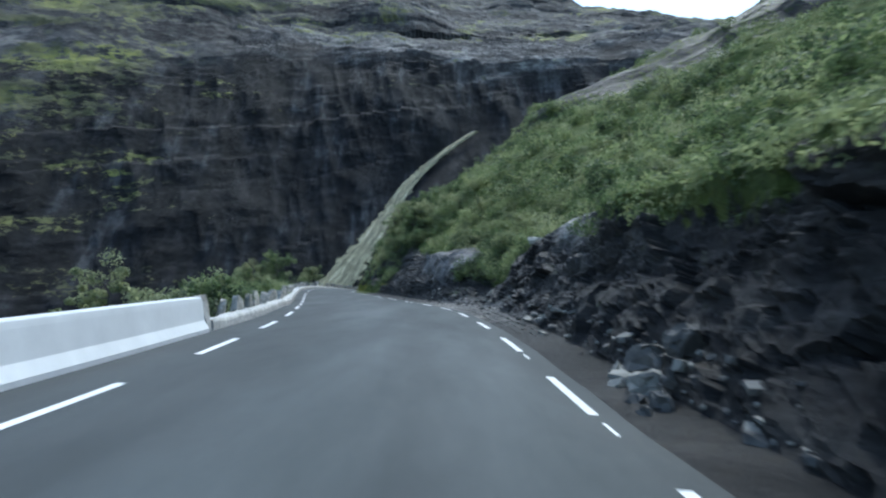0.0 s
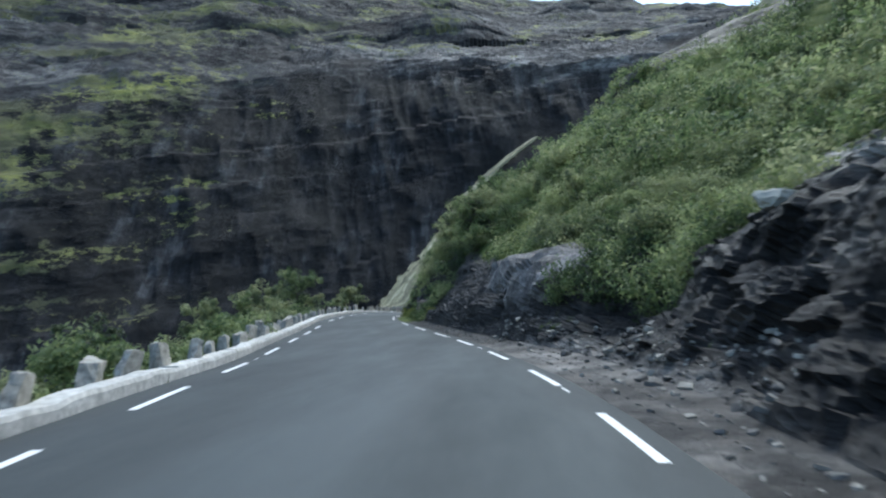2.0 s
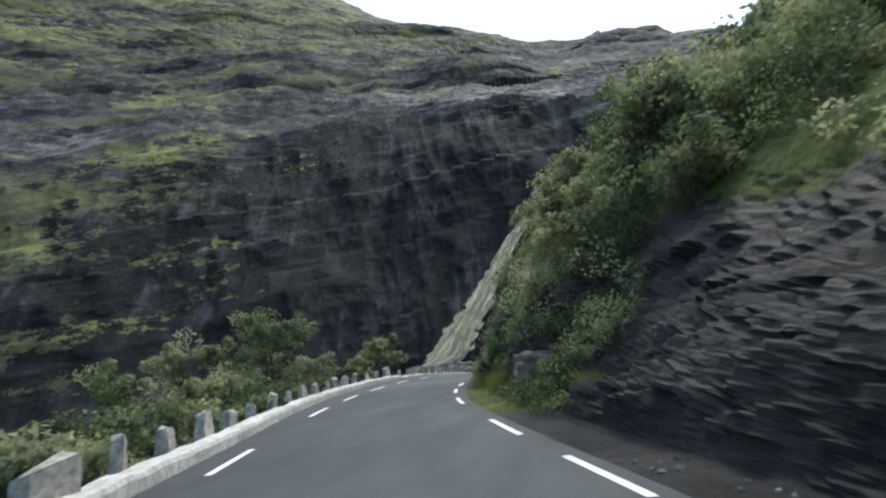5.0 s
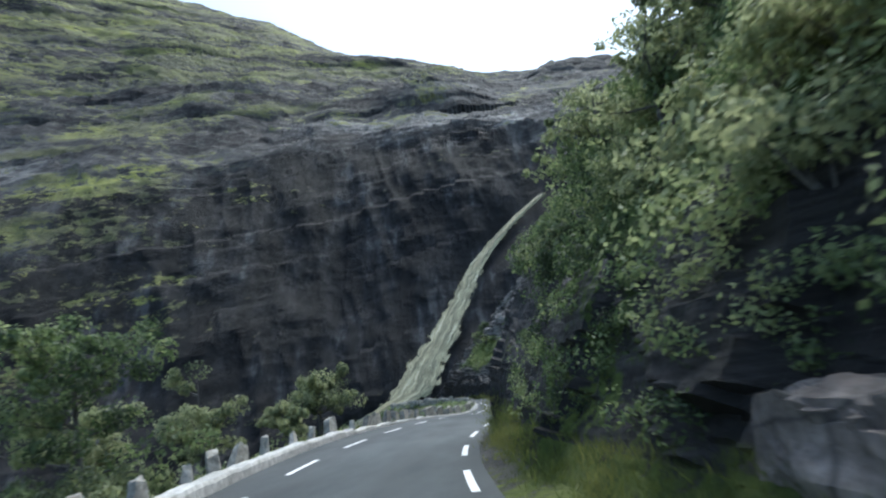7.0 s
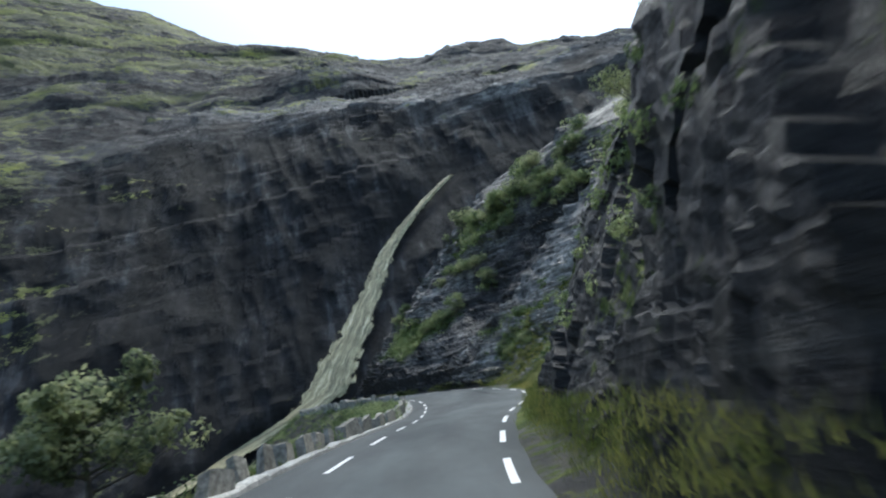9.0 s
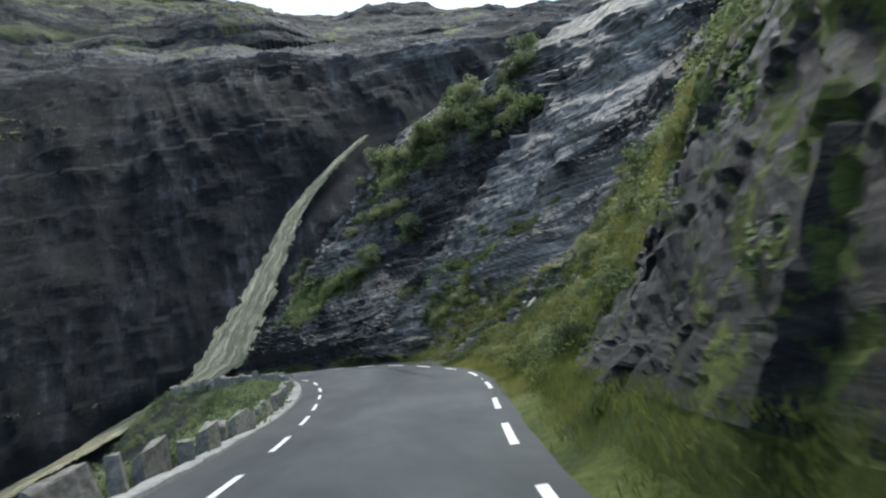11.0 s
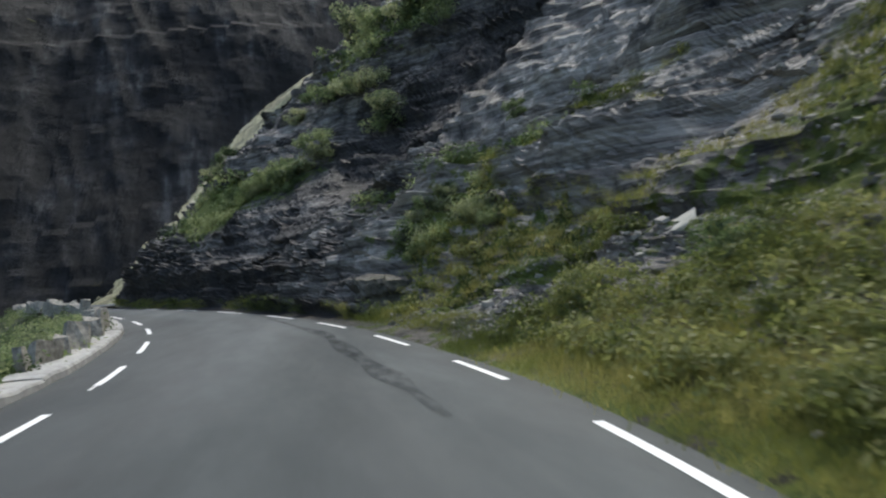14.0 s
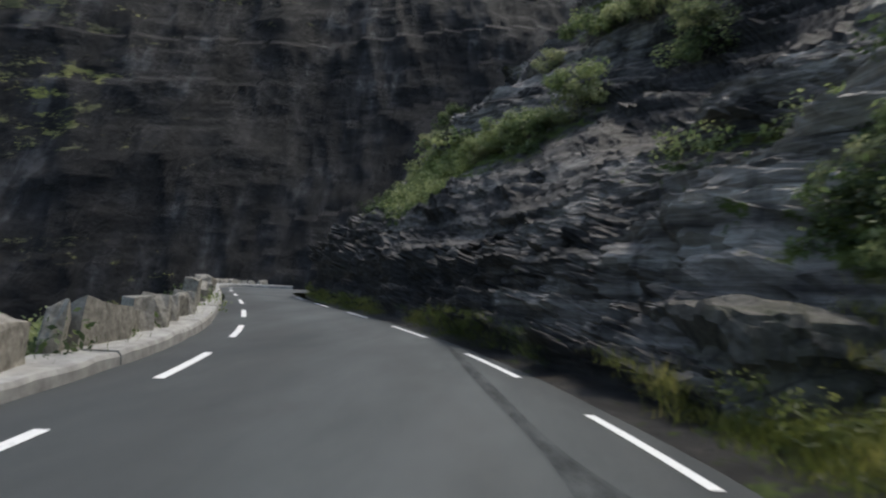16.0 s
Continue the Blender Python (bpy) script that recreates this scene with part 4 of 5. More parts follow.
def leaf_mesh(name, v, f, mat):
    me = bpy.data.meshes.new(name)
    me.from_pydata(v.tolist(), [], f.tolist())
    me.update()
    me.materials.append(mat)
    return me


def branch(bm, points, r0, r1, sides=6):
    """A tapered limb through points."""
    rings = []
    for k, p in enumerate(points):
        d = (Vector(points[min(k + 1, len(points) - 1)]) - Vector(points[max(k - 1, 0)])).normalized()
        x = d.orthogonal().normalized()
        y = d.cross(x)
        r_ = r0 + (r1 - r0) * k / (len(points) - 1)
        rings.append([bm.verts.new(Vector(p) + (x * math.cos(2 * math.pi * j / sides) + y * math.sin(2 * math.pi * j / sides)) * r_) for j in range(sides)])
    for a_, b_ in zip(rings, rings[1:]):
        for j in range(sides):
            bm.faces.new((a_[j], a_[(j + 1) % sides], b_[(j + 1) % sides], b_[j]))
    bm.faces.new(rings[-1])


def shrub_parts(seed, mat):
    """Meshes of a shrub about 1 m in radius: foliage and stems."""
    r = random.Random(seed)
    clumps = []
    bm = bmesh.new()
    for k in range(r.randint(11, 15)):
        a_, d, z = r.uniform(0, 6.28), r.uniform(0.1, 0.85), r.uniform(0.25, 0.95)
        c = (d * math.cos(a_), d * math.sin(a_), z * (1.1 - 0.45 * d))
        clumps.append((*c, r.uniform(0.22, 0.42)))
        branch(bm, [(0.2 * c[0], 0.2 * c[1], -0.05), (0.55 * c[0], 0.55 * c[1], 0.5 * c[2]), c], 0.016, 0.006, 4)
    v, f = leaf_cloud(seed, clumps, 125, 0.054)
    stems = bpy.data.meshes.new("woody_base")
    bm.to_mesh(stems)
    bm.free()
    stems.materials.append(BARK)
    return leaf_mesh("foliage", v, f, mat), stems


SHRUBS = [shrub_parts(100 + k, LEAF_PALE if k in (2, 5, 6) else LEAF) for k in range(7)]


def shrub(x, y, z, scale, kind, label, group):
    top = new("shrub")
    top.matrix_world = pose(x, y, z, 0, 0, random.uniform(0, 360)) @ Matrix.Diagonal((scale, scale, scale * random.uniform(0.8, 1.15), 1))
    for name, me in zip(("foliage", "woody_base"), SHRUBS[kind]):
        new(name, me).parent = top
    tagged(top, label, "shrub", group)


def tree(x, y, base, height, radius, seed, label, leaf=None, per=170, bare=0.35):
    r = random.Random(seed)
    top = tagged(new("tree"), label, "tree")
    top.location = (x, y, base)
    bm = bmesh.new()
    lean = (r.uniform(-0.12, 0.12) * height, r.uniform(-0.12, 0.12) * height)
    trunk = [(lean[0] * k**1.5, lean[1] * k**1.5, height * 0.86 * k) for k in (0, 0.2, 0.4, 0.6, 0.8, 1.0)]
    branch(bm, [(0, 0, -0.4)] + trunk, 0.05 + 0.018 * height, 0.015, 8)
    part("trunk", bm, BARK, top)
    clumps = [(trunk[-1][0], trunk[-1][1], height * 0.93, radius * 0.26)]
    for k in range(18):
        f = r.uniform(bare, 0.95)
        b0 = (lean[0] * f**1.5, lean[1] * f**1.5, height * 0.86 * f)
        a_ = r.uniform(0, 6.28)
        reach = radius * r.uniform(0.5, 1.0) * (1.15 - 0.55 * f)
        e_ = (b0[0] + reach * math.cos(a_), b0[1] + reach * math.sin(a_), b0[2] + reach * r.uniform(0.15, 0.7))
        m_ = ((b0[0] + e_[0]) / 2, (b0[1] + e_[1]) / 2, b0[2] + (e_[2] - b0[2]) * 0.35)
        bm = bmesh.new()
        branch(bm, [b0, m_, e_], 0.03, 0.008, 5)
        part("limb", bm, BARK, top)
        clumps.append((*e_, radius * r.uniform(0.14, 0.27)))
        clumps.append((e_[0] + r.uniform(-0.3, 0.3) * radius, e_[1] + r.uniform(-0.3, 0.3) * radius, e_[2] + r.uniform(-0.1, 0.2) * radius, radius * r.uniform(0.08, 0.16)))
        clumps.append((m_[0], m_[1], m_[2] + 0.1, radius * r.uniform(0.12, 0.2)))
    v, f = leaf_cloud(seed, clumps, int(per * 0.7), 0.062)
    ob = new("crown", leaf_mesh("crown", v, f, leaf or LEAF))
    ob.parent = top
    return top


def side_ground(x, y):
    """The level of the slope on the left."""
    e_ = along(LEFT, y)
    d = e_[0] - np.interp(y, STATION, KERB_GAP) - 0.1 - x
    return e_[2] + float(out_height(y, d)) - 0.1


TREES = [
    (-11.0, 22.5, 2.35, 1.6), (-11.5, 33, 1.5, 1.3), (-13.0, 42.5, 1.9, 1.5), (-15.0, 52, 2.2, 1.6), (-15.3, 57.5, 3.2, 2.0), (-14.4, 61.5, 4.0, 2.2),
    (-17.5, 66.0, 3.0, 1.6), (-13.9, 75.0, 3.0, 1.7), (-13.4, 69.6, 2.0, 0.9), (-14.5, 56.5, 1.6, 1.3), (-16.6, 70.9, 3.7, 1.7),
]
for k, (x, y, top_z, rad) in enumerate(TREES):
    g_ = side_ground(x, y)
    tree(x, y, g_, top_z - g_, rad, 300 + k, "small leafy mountain birch on the slope below the road", LEAF if k in (3, 5) else LEAF_PALE)

rng = random.Random(21)
random.seed(21)
y = 16.0
while y < 64:
    e_ = along(LEFT, y)
    x = e_[0] - np.interp(y, STATION, KERB_GAP) - rng.uniform(1.2, 4.2)
    s_ = rng.uniform(0.75, 1.25)
    shrub(x, y, side_ground(x, y) + 0.25, s_ * 1.05, rng.randrange(7), "leafy green shrub behind the guard stones", "shrubs below the road")
    y += rng.uniform(0.7, 1.4)
y = 70.0
while y < 126:
    e_ = along(LEFT, y)
    x = e_[0] - np.interp(y, STATION, KERB_GAP) - rng.uniform(1.0, 2.4)
    shrub(x, y, side_ground(x, y) - 0.1, rng.uniform(0.35, 0.75), rng.randrange(7), "low green shrub behind the guard stones", "shrubs below the road")
    y += rng.uniform(1.2, 2.4)

# shrubs on the hillside
PG = P.reshape(len(us), len(vs_), 3)
GG = GREEN.reshape(len(us), len(vs_))


def hill_spots(count, u0, u1, v0, v1, gap, seed, need=0.3):
    r = random.Random(seed)
    found, cells = [], set()
    iu = [k for k, q in enumerate(us) if u0 <= q <= u1]
    iv = [k for k, q in enumerate(vs_) if v0 <= q <= v1]
    for _ in range(count * 25):
        a_, b_ = r.choice(iu), r.choice(iv)
        p = PG[a_, b_]
        key = (round(p[0] / gap), round(p[1] / gap), round(p[2] / gap))
        if GG[a_, b_] < need or key in cells:
            continue
        cells.add(key)
        found.append(p)
        if len(found) == count:
            break
    return found


def off_spill(spots):
    """Leaves the spill of slate bare and thins the growth on the rubble above it."""
    return [p for p in spots if not (109.2 < p[1] + 0.6 * (p[0] + 2.9) < 114.2 and p[0] < 0.7) and math.hypot(p[0] - 1.2, p[1] - 107.6) > 1.15 and math.hypot(p[0] - 0.5, p[1] - 106.4) > 0.7 and not (abs(p[1] - 106.2) < 2.3 and 1.6 < p[0] < 4.4 and (7.3 * p[0] + 3.1 * p[1]) % 1 < 0.4)]


random.seed(8)
rng = random.Random(8)
HILL_LABEL = "dense green shrub on the rocky hillside"
for p in hill_spots(66, 18, 66, 3.35, 4.6, 1.2, 1):
    shrub(p[0], p[1], p[2] - 0.1, rng.uniform(0.75, 1.3), rng.randrange(7), HILL_LABEL, "hillside shrubs")
for p in hill_spots(10, 2, 17, 4.0, 4.8, 1.1, 2):
    shrub(p[0], p[1], p[2] - 0.1, rng.uniform(0.7, 1.2), rng.randrange(7), HILL_LABEL, "hillside shrubs")
for p in hill_spots(9, 76, 92, 4.0, 6.0, 1.2, 3, 0.3):
    shrub(p[0], p[1], p[2] - 0.1, rng.uniform(0.5, 0.95), rng.randrange(7), HILL_LABEL, "hillside shrubs")
for p in off_spill(hill_spots(34, 91, 108.5, 1.5, 4.6, 1.2, 4, 0.3)):
    shrub(p[0], p[1], p[2] - 0.15, rng.uniform(0.35, 0.8), rng.randrange(7), "low scrubby shrub on the loose slope", "slope shrubs")
# Mostly pale leaves over the rock face: veiling glare put into their colour.
for p in hill_spots(9, 49, 57.5, 2.8, 4.2, 1.2, 16, -9):
    shrub(p[0], p[1], p[2] - 0.1, rng.uniform(0.8, 1.3), rng.choice((2, 5, 6, 5, 1)), "grey-green leafy shrub hanging over the rock face", "hillside shrubs")
for k, p in enumerate(hill_spots(8, 51, 60, 3.2, 4.4, 1.8, 6, -9) + hill_spots(7, 60, 74, 3.9, 4.4, 1.6, 26, -9)):
    tree(p[0], p[1], p[2] - 0.2, rng.uniform(1.7, 2.7), rng.uniform(0.9, 1.4), 500 + k, "leafy birch growing on top of the rock", LEAF_PALE if k % 3 else LEAF, 64)


def hill_near(x, y, z):
    return P[np.argmin((P[:, 0] - x) ** 2 + (P[:, 1] - y) ** 2 + (P[:, 2] - z) ** 2)]


TUFTS = [
    (-4.6, 133.4, 6.7, 8, 1.3), (-6.5, 135.2, 6.2, 6, 1.2), (-9.6, 144, 8, 4, 1.2), (1.4, 139, 16.3, 6, 2.4), (3.6, 136.7, 17, 6, 2.4), (6, 134.8, 18, 6, 2.6),
    (8.4, 130.5, 17.2, 6, 2.4), (10, 128, 17, 5, 2.4), (12.2, 129.4, 20.9, 5, 2.6), (8.5, 136, 22, 5, 3.0), (-0.3, 135.4, 12, 4, 1.6), (-2.3, 137.3, 11.4, 4, 1.6), (0.2, 131, 9.2, 4, 1.3),
    (3.3, 120.5, 6.6, 3, 0.8), (-0.9, 118.2, 2.6, 5, 0.7), (-0.4, 118.0, 3.0, 4, 0.6), (-1.4, 117.4, 1.4, 4, 0.6), (0.2, 115.6, 2.2, 4, 0.8),
]
tuft_rng = random.Random(33)
for x, y, z, count, reach in TUFTS:
    for _ in range(count):
        p = hill_near(x + tuft_rng.gauss(0, 0.5 * reach), y + tuft_rng.gauss(0, 0.7 * reach), z + tuft_rng.gauss(0, 0.55 * reach))
        shrub(p[0], p[1], p[2] - 0.15, tuft_rng.uniform(0.2, 0.5) * (0.6 + 1.8 * reach), tuft_rng.randrange(7), "leafy shrub growing on a ledge of slate", "ledge shrubs")

# scrub, too much to count
def scrub(name, spots, sub, lo, hi, per, size, seed, mat, label):
    r = np.random.RandomState(seed)
    clumps = []
    for p in spots:
        for _ in range(sub):
            k = r.uniform(lo, hi)
            clumps.append((*(p + r.normal(size=3) * [0.6 * k, 0.6 * k, 0.25 * k] + [0, 0, 0.5 * k]), k))
    v, f = leaf_cloud(seed, clumps, per, size)
    return tagged(new(name, leaf_mesh(name, v, f, mat)), label, "scrub", kind="stuff")


scrub("scrub", hill_spots(420, -10, 92, 4.8, 6.8, 1.6, 7, 0.3) + hill_spots(140, 92, 150, 4.6, 6.8, 1.8, 9, 0.35), 3, 0.4, 0.8, 50, 0.13, 77, LEAF, "dense green scrub covering the upper hillside")
scrub("scrub", hill_spots(140, -5, 60, 4.6, 6.4, 1.5, 20, 0.2), 3, 0.4, 0.8, 50, 0.12, 87, LEAF_PALE, "pale green scrub on the upper hillside")
scrub("scrub", hill_spots(60, 73, 92, 3.9, 5.6, 0.9, 22, 0.25), 3, 0.25, 0.55, 60, 0.06, 88, LEAF_PALE, "grey-green growth over the wet rock")
scrub("scrub", hill_spots(170, 16, 74, 3.2, 4.9, 0.8, 10, 0.2), 3, 0.28, 0.6, 65, 0.065, 78, LEAF, "dense leafy undergrowth between the hillside shrubs")
scrub("scrub", hill_spots(70, 24, 48, 3.4, 5.2, 0.9, 11, 0.2), 3, 0.3, 0.65, 65, 0.06, 79, LEAF_PALE, "pale green willow scrub on the hillside")
scrub("scrub", off_spill(hill_spots(260, 91, 116, 0.9, 5.2, 0.6, 12, 0.3)), 3, 0.14, 0.34, 60, 0.05, 80, HERB, "low yellow-green leafy herbs on the loose slope")
scrub("scrub", off_spill(hill_spots(120, 91, 116, 0.8, 3.6, 0.6, 13, 0.3)), 3, 0.14, 0.32, 60, 0.05, 81, HERB, "low olive leafy herbs on the loose slope")
scrub("scrub", hill_spots(90, 31, 47, 3.5, 4.8, 0.6, 18, -9), 3, 0.3, 0.55, 65, 0.055, 84, LEAF_PALE, "pale grey-green willow scrub over the outcrop")
scrub("scrub", hill_spots(110, 28, 34.5, 2.3, 3.7, 0.5, 19, -9), 3, 0.25, 0.5, 65, 0.055, 86, LEAF, "leafy growth hanging over the slate")
scrub("scrub", [p for p in hill_spots(100, 49, 55.5, 1.0, 2.3, 0.4, 28, -9) if not (52.3 < p[1] < 55.8 and p[2] < 2.1)], 3, 0.18, 0.36, 60, 0.045, 90, LEAF, "tangled green growth at the foot of the rock")
scrub("scrub", hill_spots(120, 4, 16.5, 2.6, 3.7, 0.35, 29, -9), 2, 0.14, 0.3, 50, 0.045, 91, LEAF, "mossy leafy fringe along the top of the dark rock")
scrub("scrub", hill_spots(120, 10, 74, 4.35, 6.2, 2.0, 41, 0.3), 5, 0.45, 0.95, 80, 0.11, 92, LEAF, "broad bushy growth high on the hillside")
scrub("scrub", hill_spots(60, 10, 74, 4.35, 6.2, 2.4, 42, 0.3), 5, 0.4, 0.85, 80, 0.10, 93, LEAF_PALE, "pale bushy growth high on the hillside")
scrub("scrub", hill_spots(90, 73, 93, 2.0, 5.4, 0.7, 43, -9), 3, 0.12, 0.36, 55, 0.05, 94, LEAF, "small green plants on ledges of the dark rock")
scrub("scrub", hill_spots(40, 57.5, 71, 2.2, 3.6, 0.6, 44, -9), 3, 0.08, 0.2, 60, 0.028, 95, LEAF, "dark green plants in cracks of the wet rock")
scrub("scrub", hill_spots(80, 54.5, 64, 1.7, 3.6, 0.5, 45, -9), 3, 0.14, 0.32, 60, 0.036, 96, LEAF, "dark leafy growth over the rock face")
scrub("scrub", off_spill(hill_spots(150, 92, 108, 0.8, 2.4, 0.5, 46, -9)), 3, 0.14, 0.36, 60, 0.045, 97, HERB, "yellow-green leafy herbs at the foot of the slope")
left_scrub = []
rs = random.Random(61)
for _ in range(600):
    y = rs.uniform(14, 128)
    x = along(LEFT, y)[0] - np.interp(y, STATION, KERB_GAP) - rs.uniform(0.75, 4.0)
    left_scrub.append(np.array([x, y, side_ground(x, y)]))
for _ in range(330):
    y = rs.uniform(94, 129)
    x = along(LEFT, y)[0] - np.interp(y, STATION, KERB_GAP) - rs.uniform(0.7, 3.6)
    left_scrub.append(np.array([x, y, side_ground(x, y) + 0.12]))
for _ in range(260):
    y = rs.uniform(101, 129)
    x = along(LEFT, y)[0] - np.interp(y, STATION, KERB_GAP) - rs.uniform(2.5, 11)
    left_scrub.append(np.array([x, y, side_ground(x, y) + 0.35]))
shelf = flat.reshape(LL.shape)
for _ in range(650):
    a_ = rs.randrange(len(ul))
    while not 100 < ul[a_] < 152:
        a_ = rs.randrange(len(ul))
    f = rs.uniform(2, 7.6)
    k = int(f)
    left_scrub.append(shelf[a_, k] * (1 - f + k) + shelf[a_, k + 1] * (f - k) + np.array([0, rs.uniform(-0.4, 0.4), 0.05]))
scrub("scrub", left_scrub, 2, 0.2, 0.46, 52, 0.055, 85, LEAF, "low leafy growth behind the guard stones")
scrub("scrub", hill_spots(90, 57, 71, 3.1, 4.5, 0.6, 27, -9), 3, 0.25, 0.5, 70, 0.055, 89, LEAF, "dark leafy growth along the top of the wet rock")
scrub("scrub", hill_spots(110, 116, 150, 2.6, 5.6, 0.7, 15, 0.45), 3, 0.2, 0.5, 70, 0.06, 82, LEAF, "green growth on ledges of the rock")


scrub("scrub", [p for p in hill_spots(75, 48.5, 58, 2.0, 4.4, 0.6, 17, -9) if not (50.5 < p[1] < 56.0 and p[2] < 2.5)], 3, 0.3, 0.6, 90, 0.05, 83, LEAF, "leafy growth hanging over the rock face")


# ---- grass on the verges and the loose slope ----
def blades(name, spots, per, height, seed, mat, label):
    r = np.random.RandomState(seed)
    p = np.repeat(np.array(spots), per, 0)
    n_ = len(p)
    p = p + r.normal(size=(n_, 3)) * [0.16, 0.16, 0.02]
    a_ = r.uniform(0, 6.28, n_)
    h = height * r.uniform(0.5, 1.3, n_)
    w = np.stack([np.cos(a_), np.sin(a_), 0 * a_], 1) * 0.009 * (height / 0.2)
    tip = p + np.stack([r.normal(size=n_) * 0.4 * h, r.normal(size=n_) * 0.4 * h, h], 1)
    v_ = np.stack([p - w, p + w, tip], 1).reshape(-1, 3)
    ob = new(name, leaf_mesh(name, v_, np.arange(len(v_)).reshape(-1, 3), mat))
    return tagged(ob, label, "grass", kind="stuff")


verge = hill_spots(1500, 38, 150, 0.55, 1.5, 0.16, 31, 0.2)
blades("grass", verge, 46, 0.13, 6, VERGE, "rough green grass on the verge at the rock's foot")
edge = hill_spots(900, 92, 109, 0.2, 1.0, 0.12, 36, -9)
blades("grass", edge, 46, 0.12, 9, GRASS, "short yellow-green grass along the asphalt")
slope = off_spill(hill_spots(2600, 91, 117, 0.6, 4.4, 0.22, 32, 0.25))
blades("grass", slope, 46, 0.17, 7, GRASS, "rough yellow-green grass on the loose slope")
left_spots = []
rng = random.Random(17)
for _ in range(1500):
    y = rng.uniform(14, 128)
    d = rng.uniform(0.35, 2.6)
    x = along(LEFT, y)[0] - np.interp(y, STATION, KERB_GAP) - 0.1 - d
    left_spots.append((x, y, side_ground(x, y) + 0.06))
blades("grass", left_spots, 13, 0.26, 8, VERGE, "rough grass behind the guard stones")

# ---- loose rock ----
CHIPS = []
for k in range(8):
    r = random.Random(90 + k)
    me = boulder_mesh("stone", 90 + k, (1.0, r.uniform(0.55, 0.9), r.uniform(0.3, 0.6)), 0.0, 0.7, 4)
    me.materials.append((PALE, SLATE, GRIT)[k % 3])
    CHIPS.append(me)


def scree(label, count, u0, u1, v0, v1, lo, hi, seed):
    top = tagged(new("scree"), label, "scree")
    r = random.Random(seed)
    for p in hill_spots(count, u0, u1, v0, v1, 0.22, seed, -9):
        s_ = lo * (hi / lo) ** (r.random() ** 1.8)
        ob = new("stone", r.choice(CHIPS))
        ob.parent = top
        ob.matrix_local = pose(p[0], p[1], p[2] + 0.1 * s_, r.uniform(-25, 25), r.uniform(-25, 25), r.uniform(0, 360)) @ Matrix.Diagonal((s_, s_, s_, 1))


scree("heap of broken slate at the foot of the rock", 290, 22, 37, 0.7, 1.9, 0.06, 0.26, 51)
scree("broken slate lying at the foot of the dark rock", 110, 5, 19, 0.75, 1.4, 0.07, 0.32, 52)
scree("loose gravel along the edge of the asphalt", 290, 14, 45, 0.15, 0.95, 0.03, 0.13, 55)
scree("spill of flat slate pieces down the grassy slope", 290, 108, 115, 0.7, 2.9, 0.07, 0.27, 53)
scree("broken slate strewn under the bare rock", 200, 103.5, 111, 2.6, 3.9, 0.06, 0.30, 56)
scree("broken grey stones strewn over the grassy slope", 290, 104, 112, 0.9, 3.0, 0.06, 0.24, 58)
scree("grey rubble on the upper loose slope", 290, 101, 110, 2.2, 4.6, 0.08, 0.32, 59)
scree("scattered slate stones on the loose slope", 110, 93, 110, 1.0, 4.4, 0.08, 0.34, 54)
scree("small chips of slate at the foot of the slope", 290, 109, 114.5, 0.7, 2.4, 0.04, 0.15, 57)


def hill_z(x, y):
    near = np.argmin((P[:, 0] - x) ** 2 + (P[:, 1] - y) ** 2)
    return float(P[near, 2])


def big_rock(name, x, y, z, size, turn, seed, mat, label, tilt=(0, 0), rough=0.09):
    me = boulder_mesh(name, seed, size, rough, 0.75)
    me.materials.append(mat)
    ob = new(name, me)
    ob.matrix_world = pose(x, y, z, tilt[0], tilt[1], turn)
    return tagged(ob, label, "boulder")


big_rock("slab", 1.3, 107.75, 1.5, (1.5, 0.62, 0.22), -48, 207, WHITE, "pale flat slab of rock lying on the slope", (30, -28))
big_rock("boulder", 1.31, 98.4, 1.22, (0.7, 0.55, 0.4), 20, 202, PALE, "pale grey boulder on the grassy slope", (10, -15))
big_rock("slab", 1.95, 98.1, 1.85, (0.9, 0.4, 0.28), 30, 203, PALE, "long pale slab on the grassy slope", (-10, -30))
for k, (x, y, s_, z) in enumerate([(2.75, 8.2, 0.6, 0.2), (3.0, 8.7, 0.75, 0.45), (2.95, 7.7, 0.5, 0.3), (2.5, 8.7, 0.35, 0.1), (3.2, 8.2, 0.6, 0.75), (2.4, 7.7, 0.28, 0.06), (2.7, 9.4, 0.4, 0.15), (2.35, 7.1, 0.22, 0.04), (2.6, 7.3, 0.4, 0.12)]):
    big_rock("boulder", x, y, z, (s_, s_ * 0.8, s_ * 0.62), 40 * k, 220 + k, SLATE if k % 3 else PALE, "pale broken stone fallen from the dark rock", (12 * k, 9 * k), 0.2)
big_rock("boulder", 4.05, 25.6, 3.2, (0.6, 0.45, 0.3), 25, 205, WHITE, "small pale rock on the edge of the hillside")

def strata(p, thick, block, seed, tilt=0.24):
    """Layers that stand out and fall back block by block; each juts out most at its foot. 0 to 1."""
    q = (p[:, 2] + tilt * p[:, 1] - 0.15 * p[:, 0]) / thick + (0.55 / thick) * fbm(p * 0.3 + seed, 3)
    layer = np.floor(q)
    w = q - layer
    cell = np.floor(p[:, 1] / block + 0.5 * p[:, 2] / block + 3.0 * hash3(layer.astype(np.int64), np.int64(seed), np.int64(3)) + 0.5 * fbm(p * 0.6 + seed, 2))
    a_ = 0.5 + 0.5 * hash3(layer.astype(np.int64), cell.astype(np.int64), np.int64(seed))
    return a_ * (1 - w**1.5)


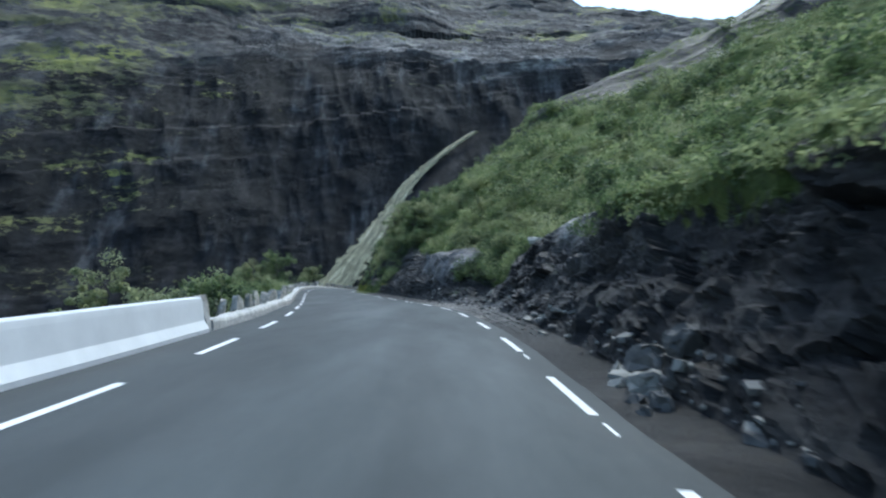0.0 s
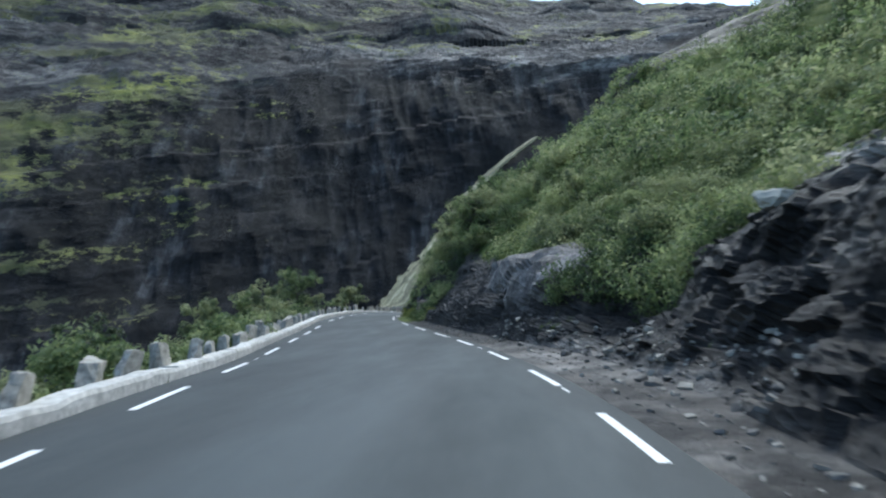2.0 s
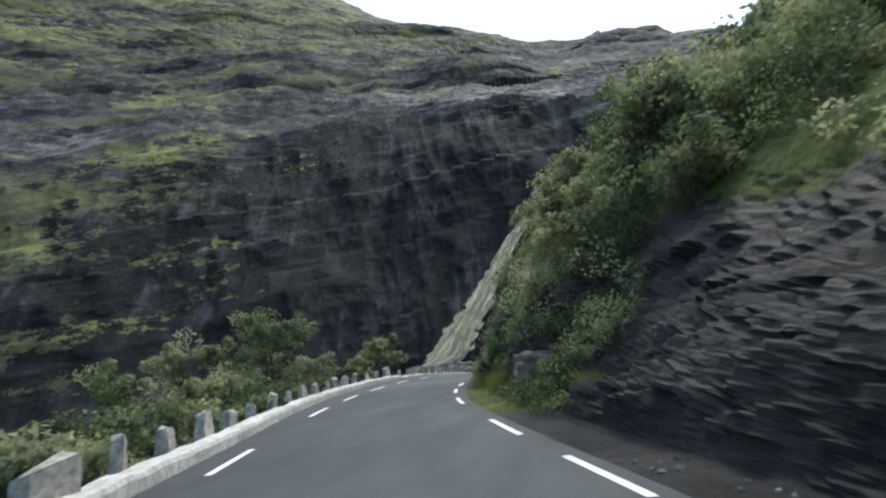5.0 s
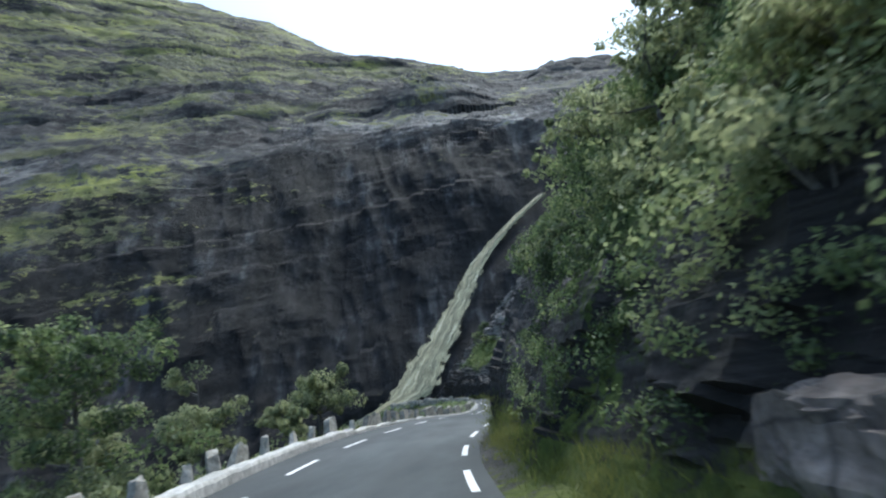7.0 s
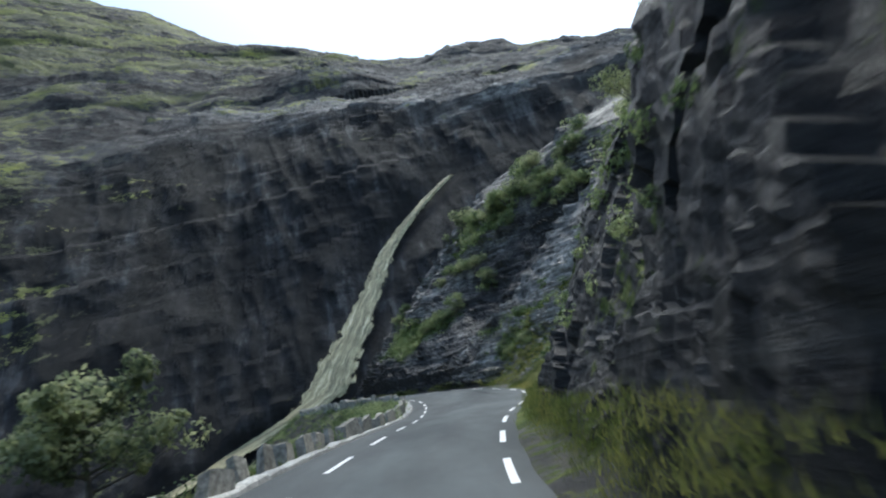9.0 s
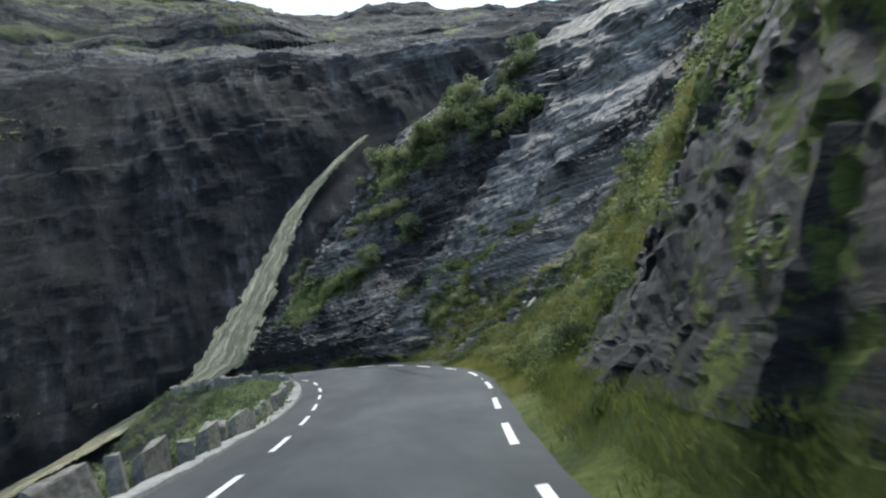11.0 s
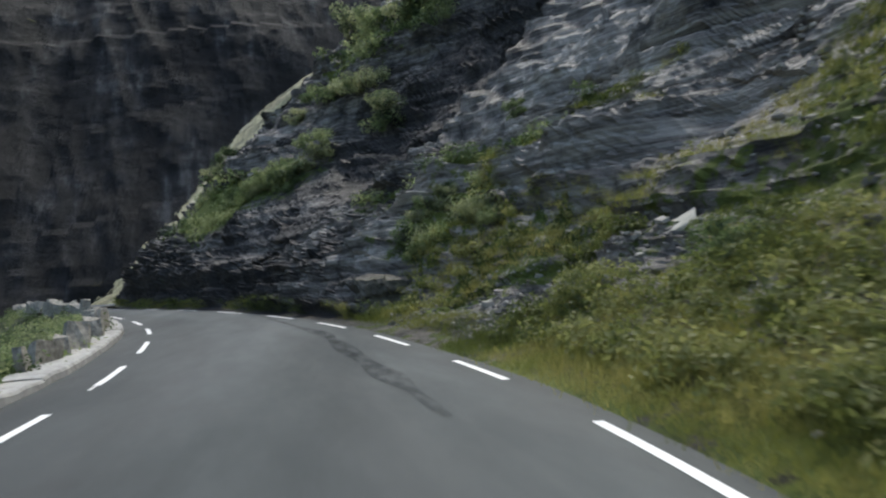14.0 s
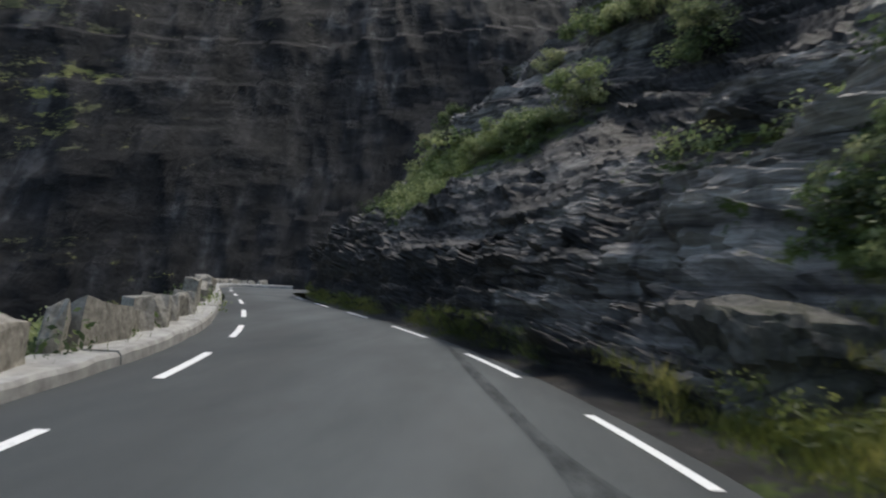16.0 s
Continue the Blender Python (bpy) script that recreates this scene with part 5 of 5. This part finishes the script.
# the large smooth outcrop beside the road
def outcrop(x, y, z, size, turn, seed, mat, rounding, label, crack=1.0):
    bm = bmesh.new()
    bmesh.ops.create_cube(bm, size=1.0)
    bmesh.ops.subdivide_edges(bm, edges=bm.edges[:], cuts=26, use_grid_fill=True)
    q = np.array([v.co for v in bm.verts])
    q = (1 - rounding) * q + rounding * 0.62 * q / np.linalg.norm(q, axis=1)[:, None]
    q = q * np.array(size)
    rp = np.random.RandomState(seed)
    for _ in range(16):
        d = rp.normal(size=3) * [1, 1, 0.8]
        d /= np.linalg.norm(d)
        reach = rp.uniform(0.86, 0.97) * np.max(q @ d)
        q = q - np.maximum(q @ d - reach, 0)[:, None] * d
    nrm = q / np.linalg.norm(q / np.array(size), axis=1)[:, None] / np.array(size) ** 2
    nrm /= np.linalg.norm(nrm, axis=1)[:, None]
    d = 0.45 * rounding * fbm(q * 0.45 + seed, 3) + 0.10 * fbm(q * [0.8, 0.8, 1.6] + seed, 3, True) + 0.22 * (strata(q + [x, y, z], 1.3, 4.5, seed) - 0.5) + crack * (0.22 * facets(q + [x, y, z], (1.8, 2.4, 1.6), seed) + 0.05 * facets(q + [x, y, z], (0.5, 0.6, 0.5), seed + 1)) + 0.05 * fbm(q * 3.0 + seed, 4)
    q = q + nrm * d[:, None]
    for v, c in zip(bm.verts, q):
        v.co = c
    me = bpy.data.meshes.new("outcrop")
    bm.to_mesh(me)
    bm.free()
    me.materials.append(mat)
    me.polygons.foreach_set("use_smooth", [False] * len(me.polygons))
    ob = new("rock_outcrop", me)
    ob.matrix_world = pose(x, y, z, 0, 0, turn)
    return tagged(ob, label, "outcrop")


outcrop(2.3, 39.9, 1.45, (4.7, 11.0, 3.5), 9, 5, OUTCROP, 0.7, "large smooth rounded grey outcrop bulging beside the road", 0.22)
outcrop(-4.3, 53.85, 0.9, (1.3, 1.6, 1.6), 12, 10, BROWN, 0.25, "blocky brownish outcrop under overhanging shrubs", 1.3)
outcrop(-2.7, 117.4, 0.12, (2.2, 2.2, 1.5), 15, 12, MOSSY, 0.3, "dark broken mossy boulder at the foot of the rock", 1.5)
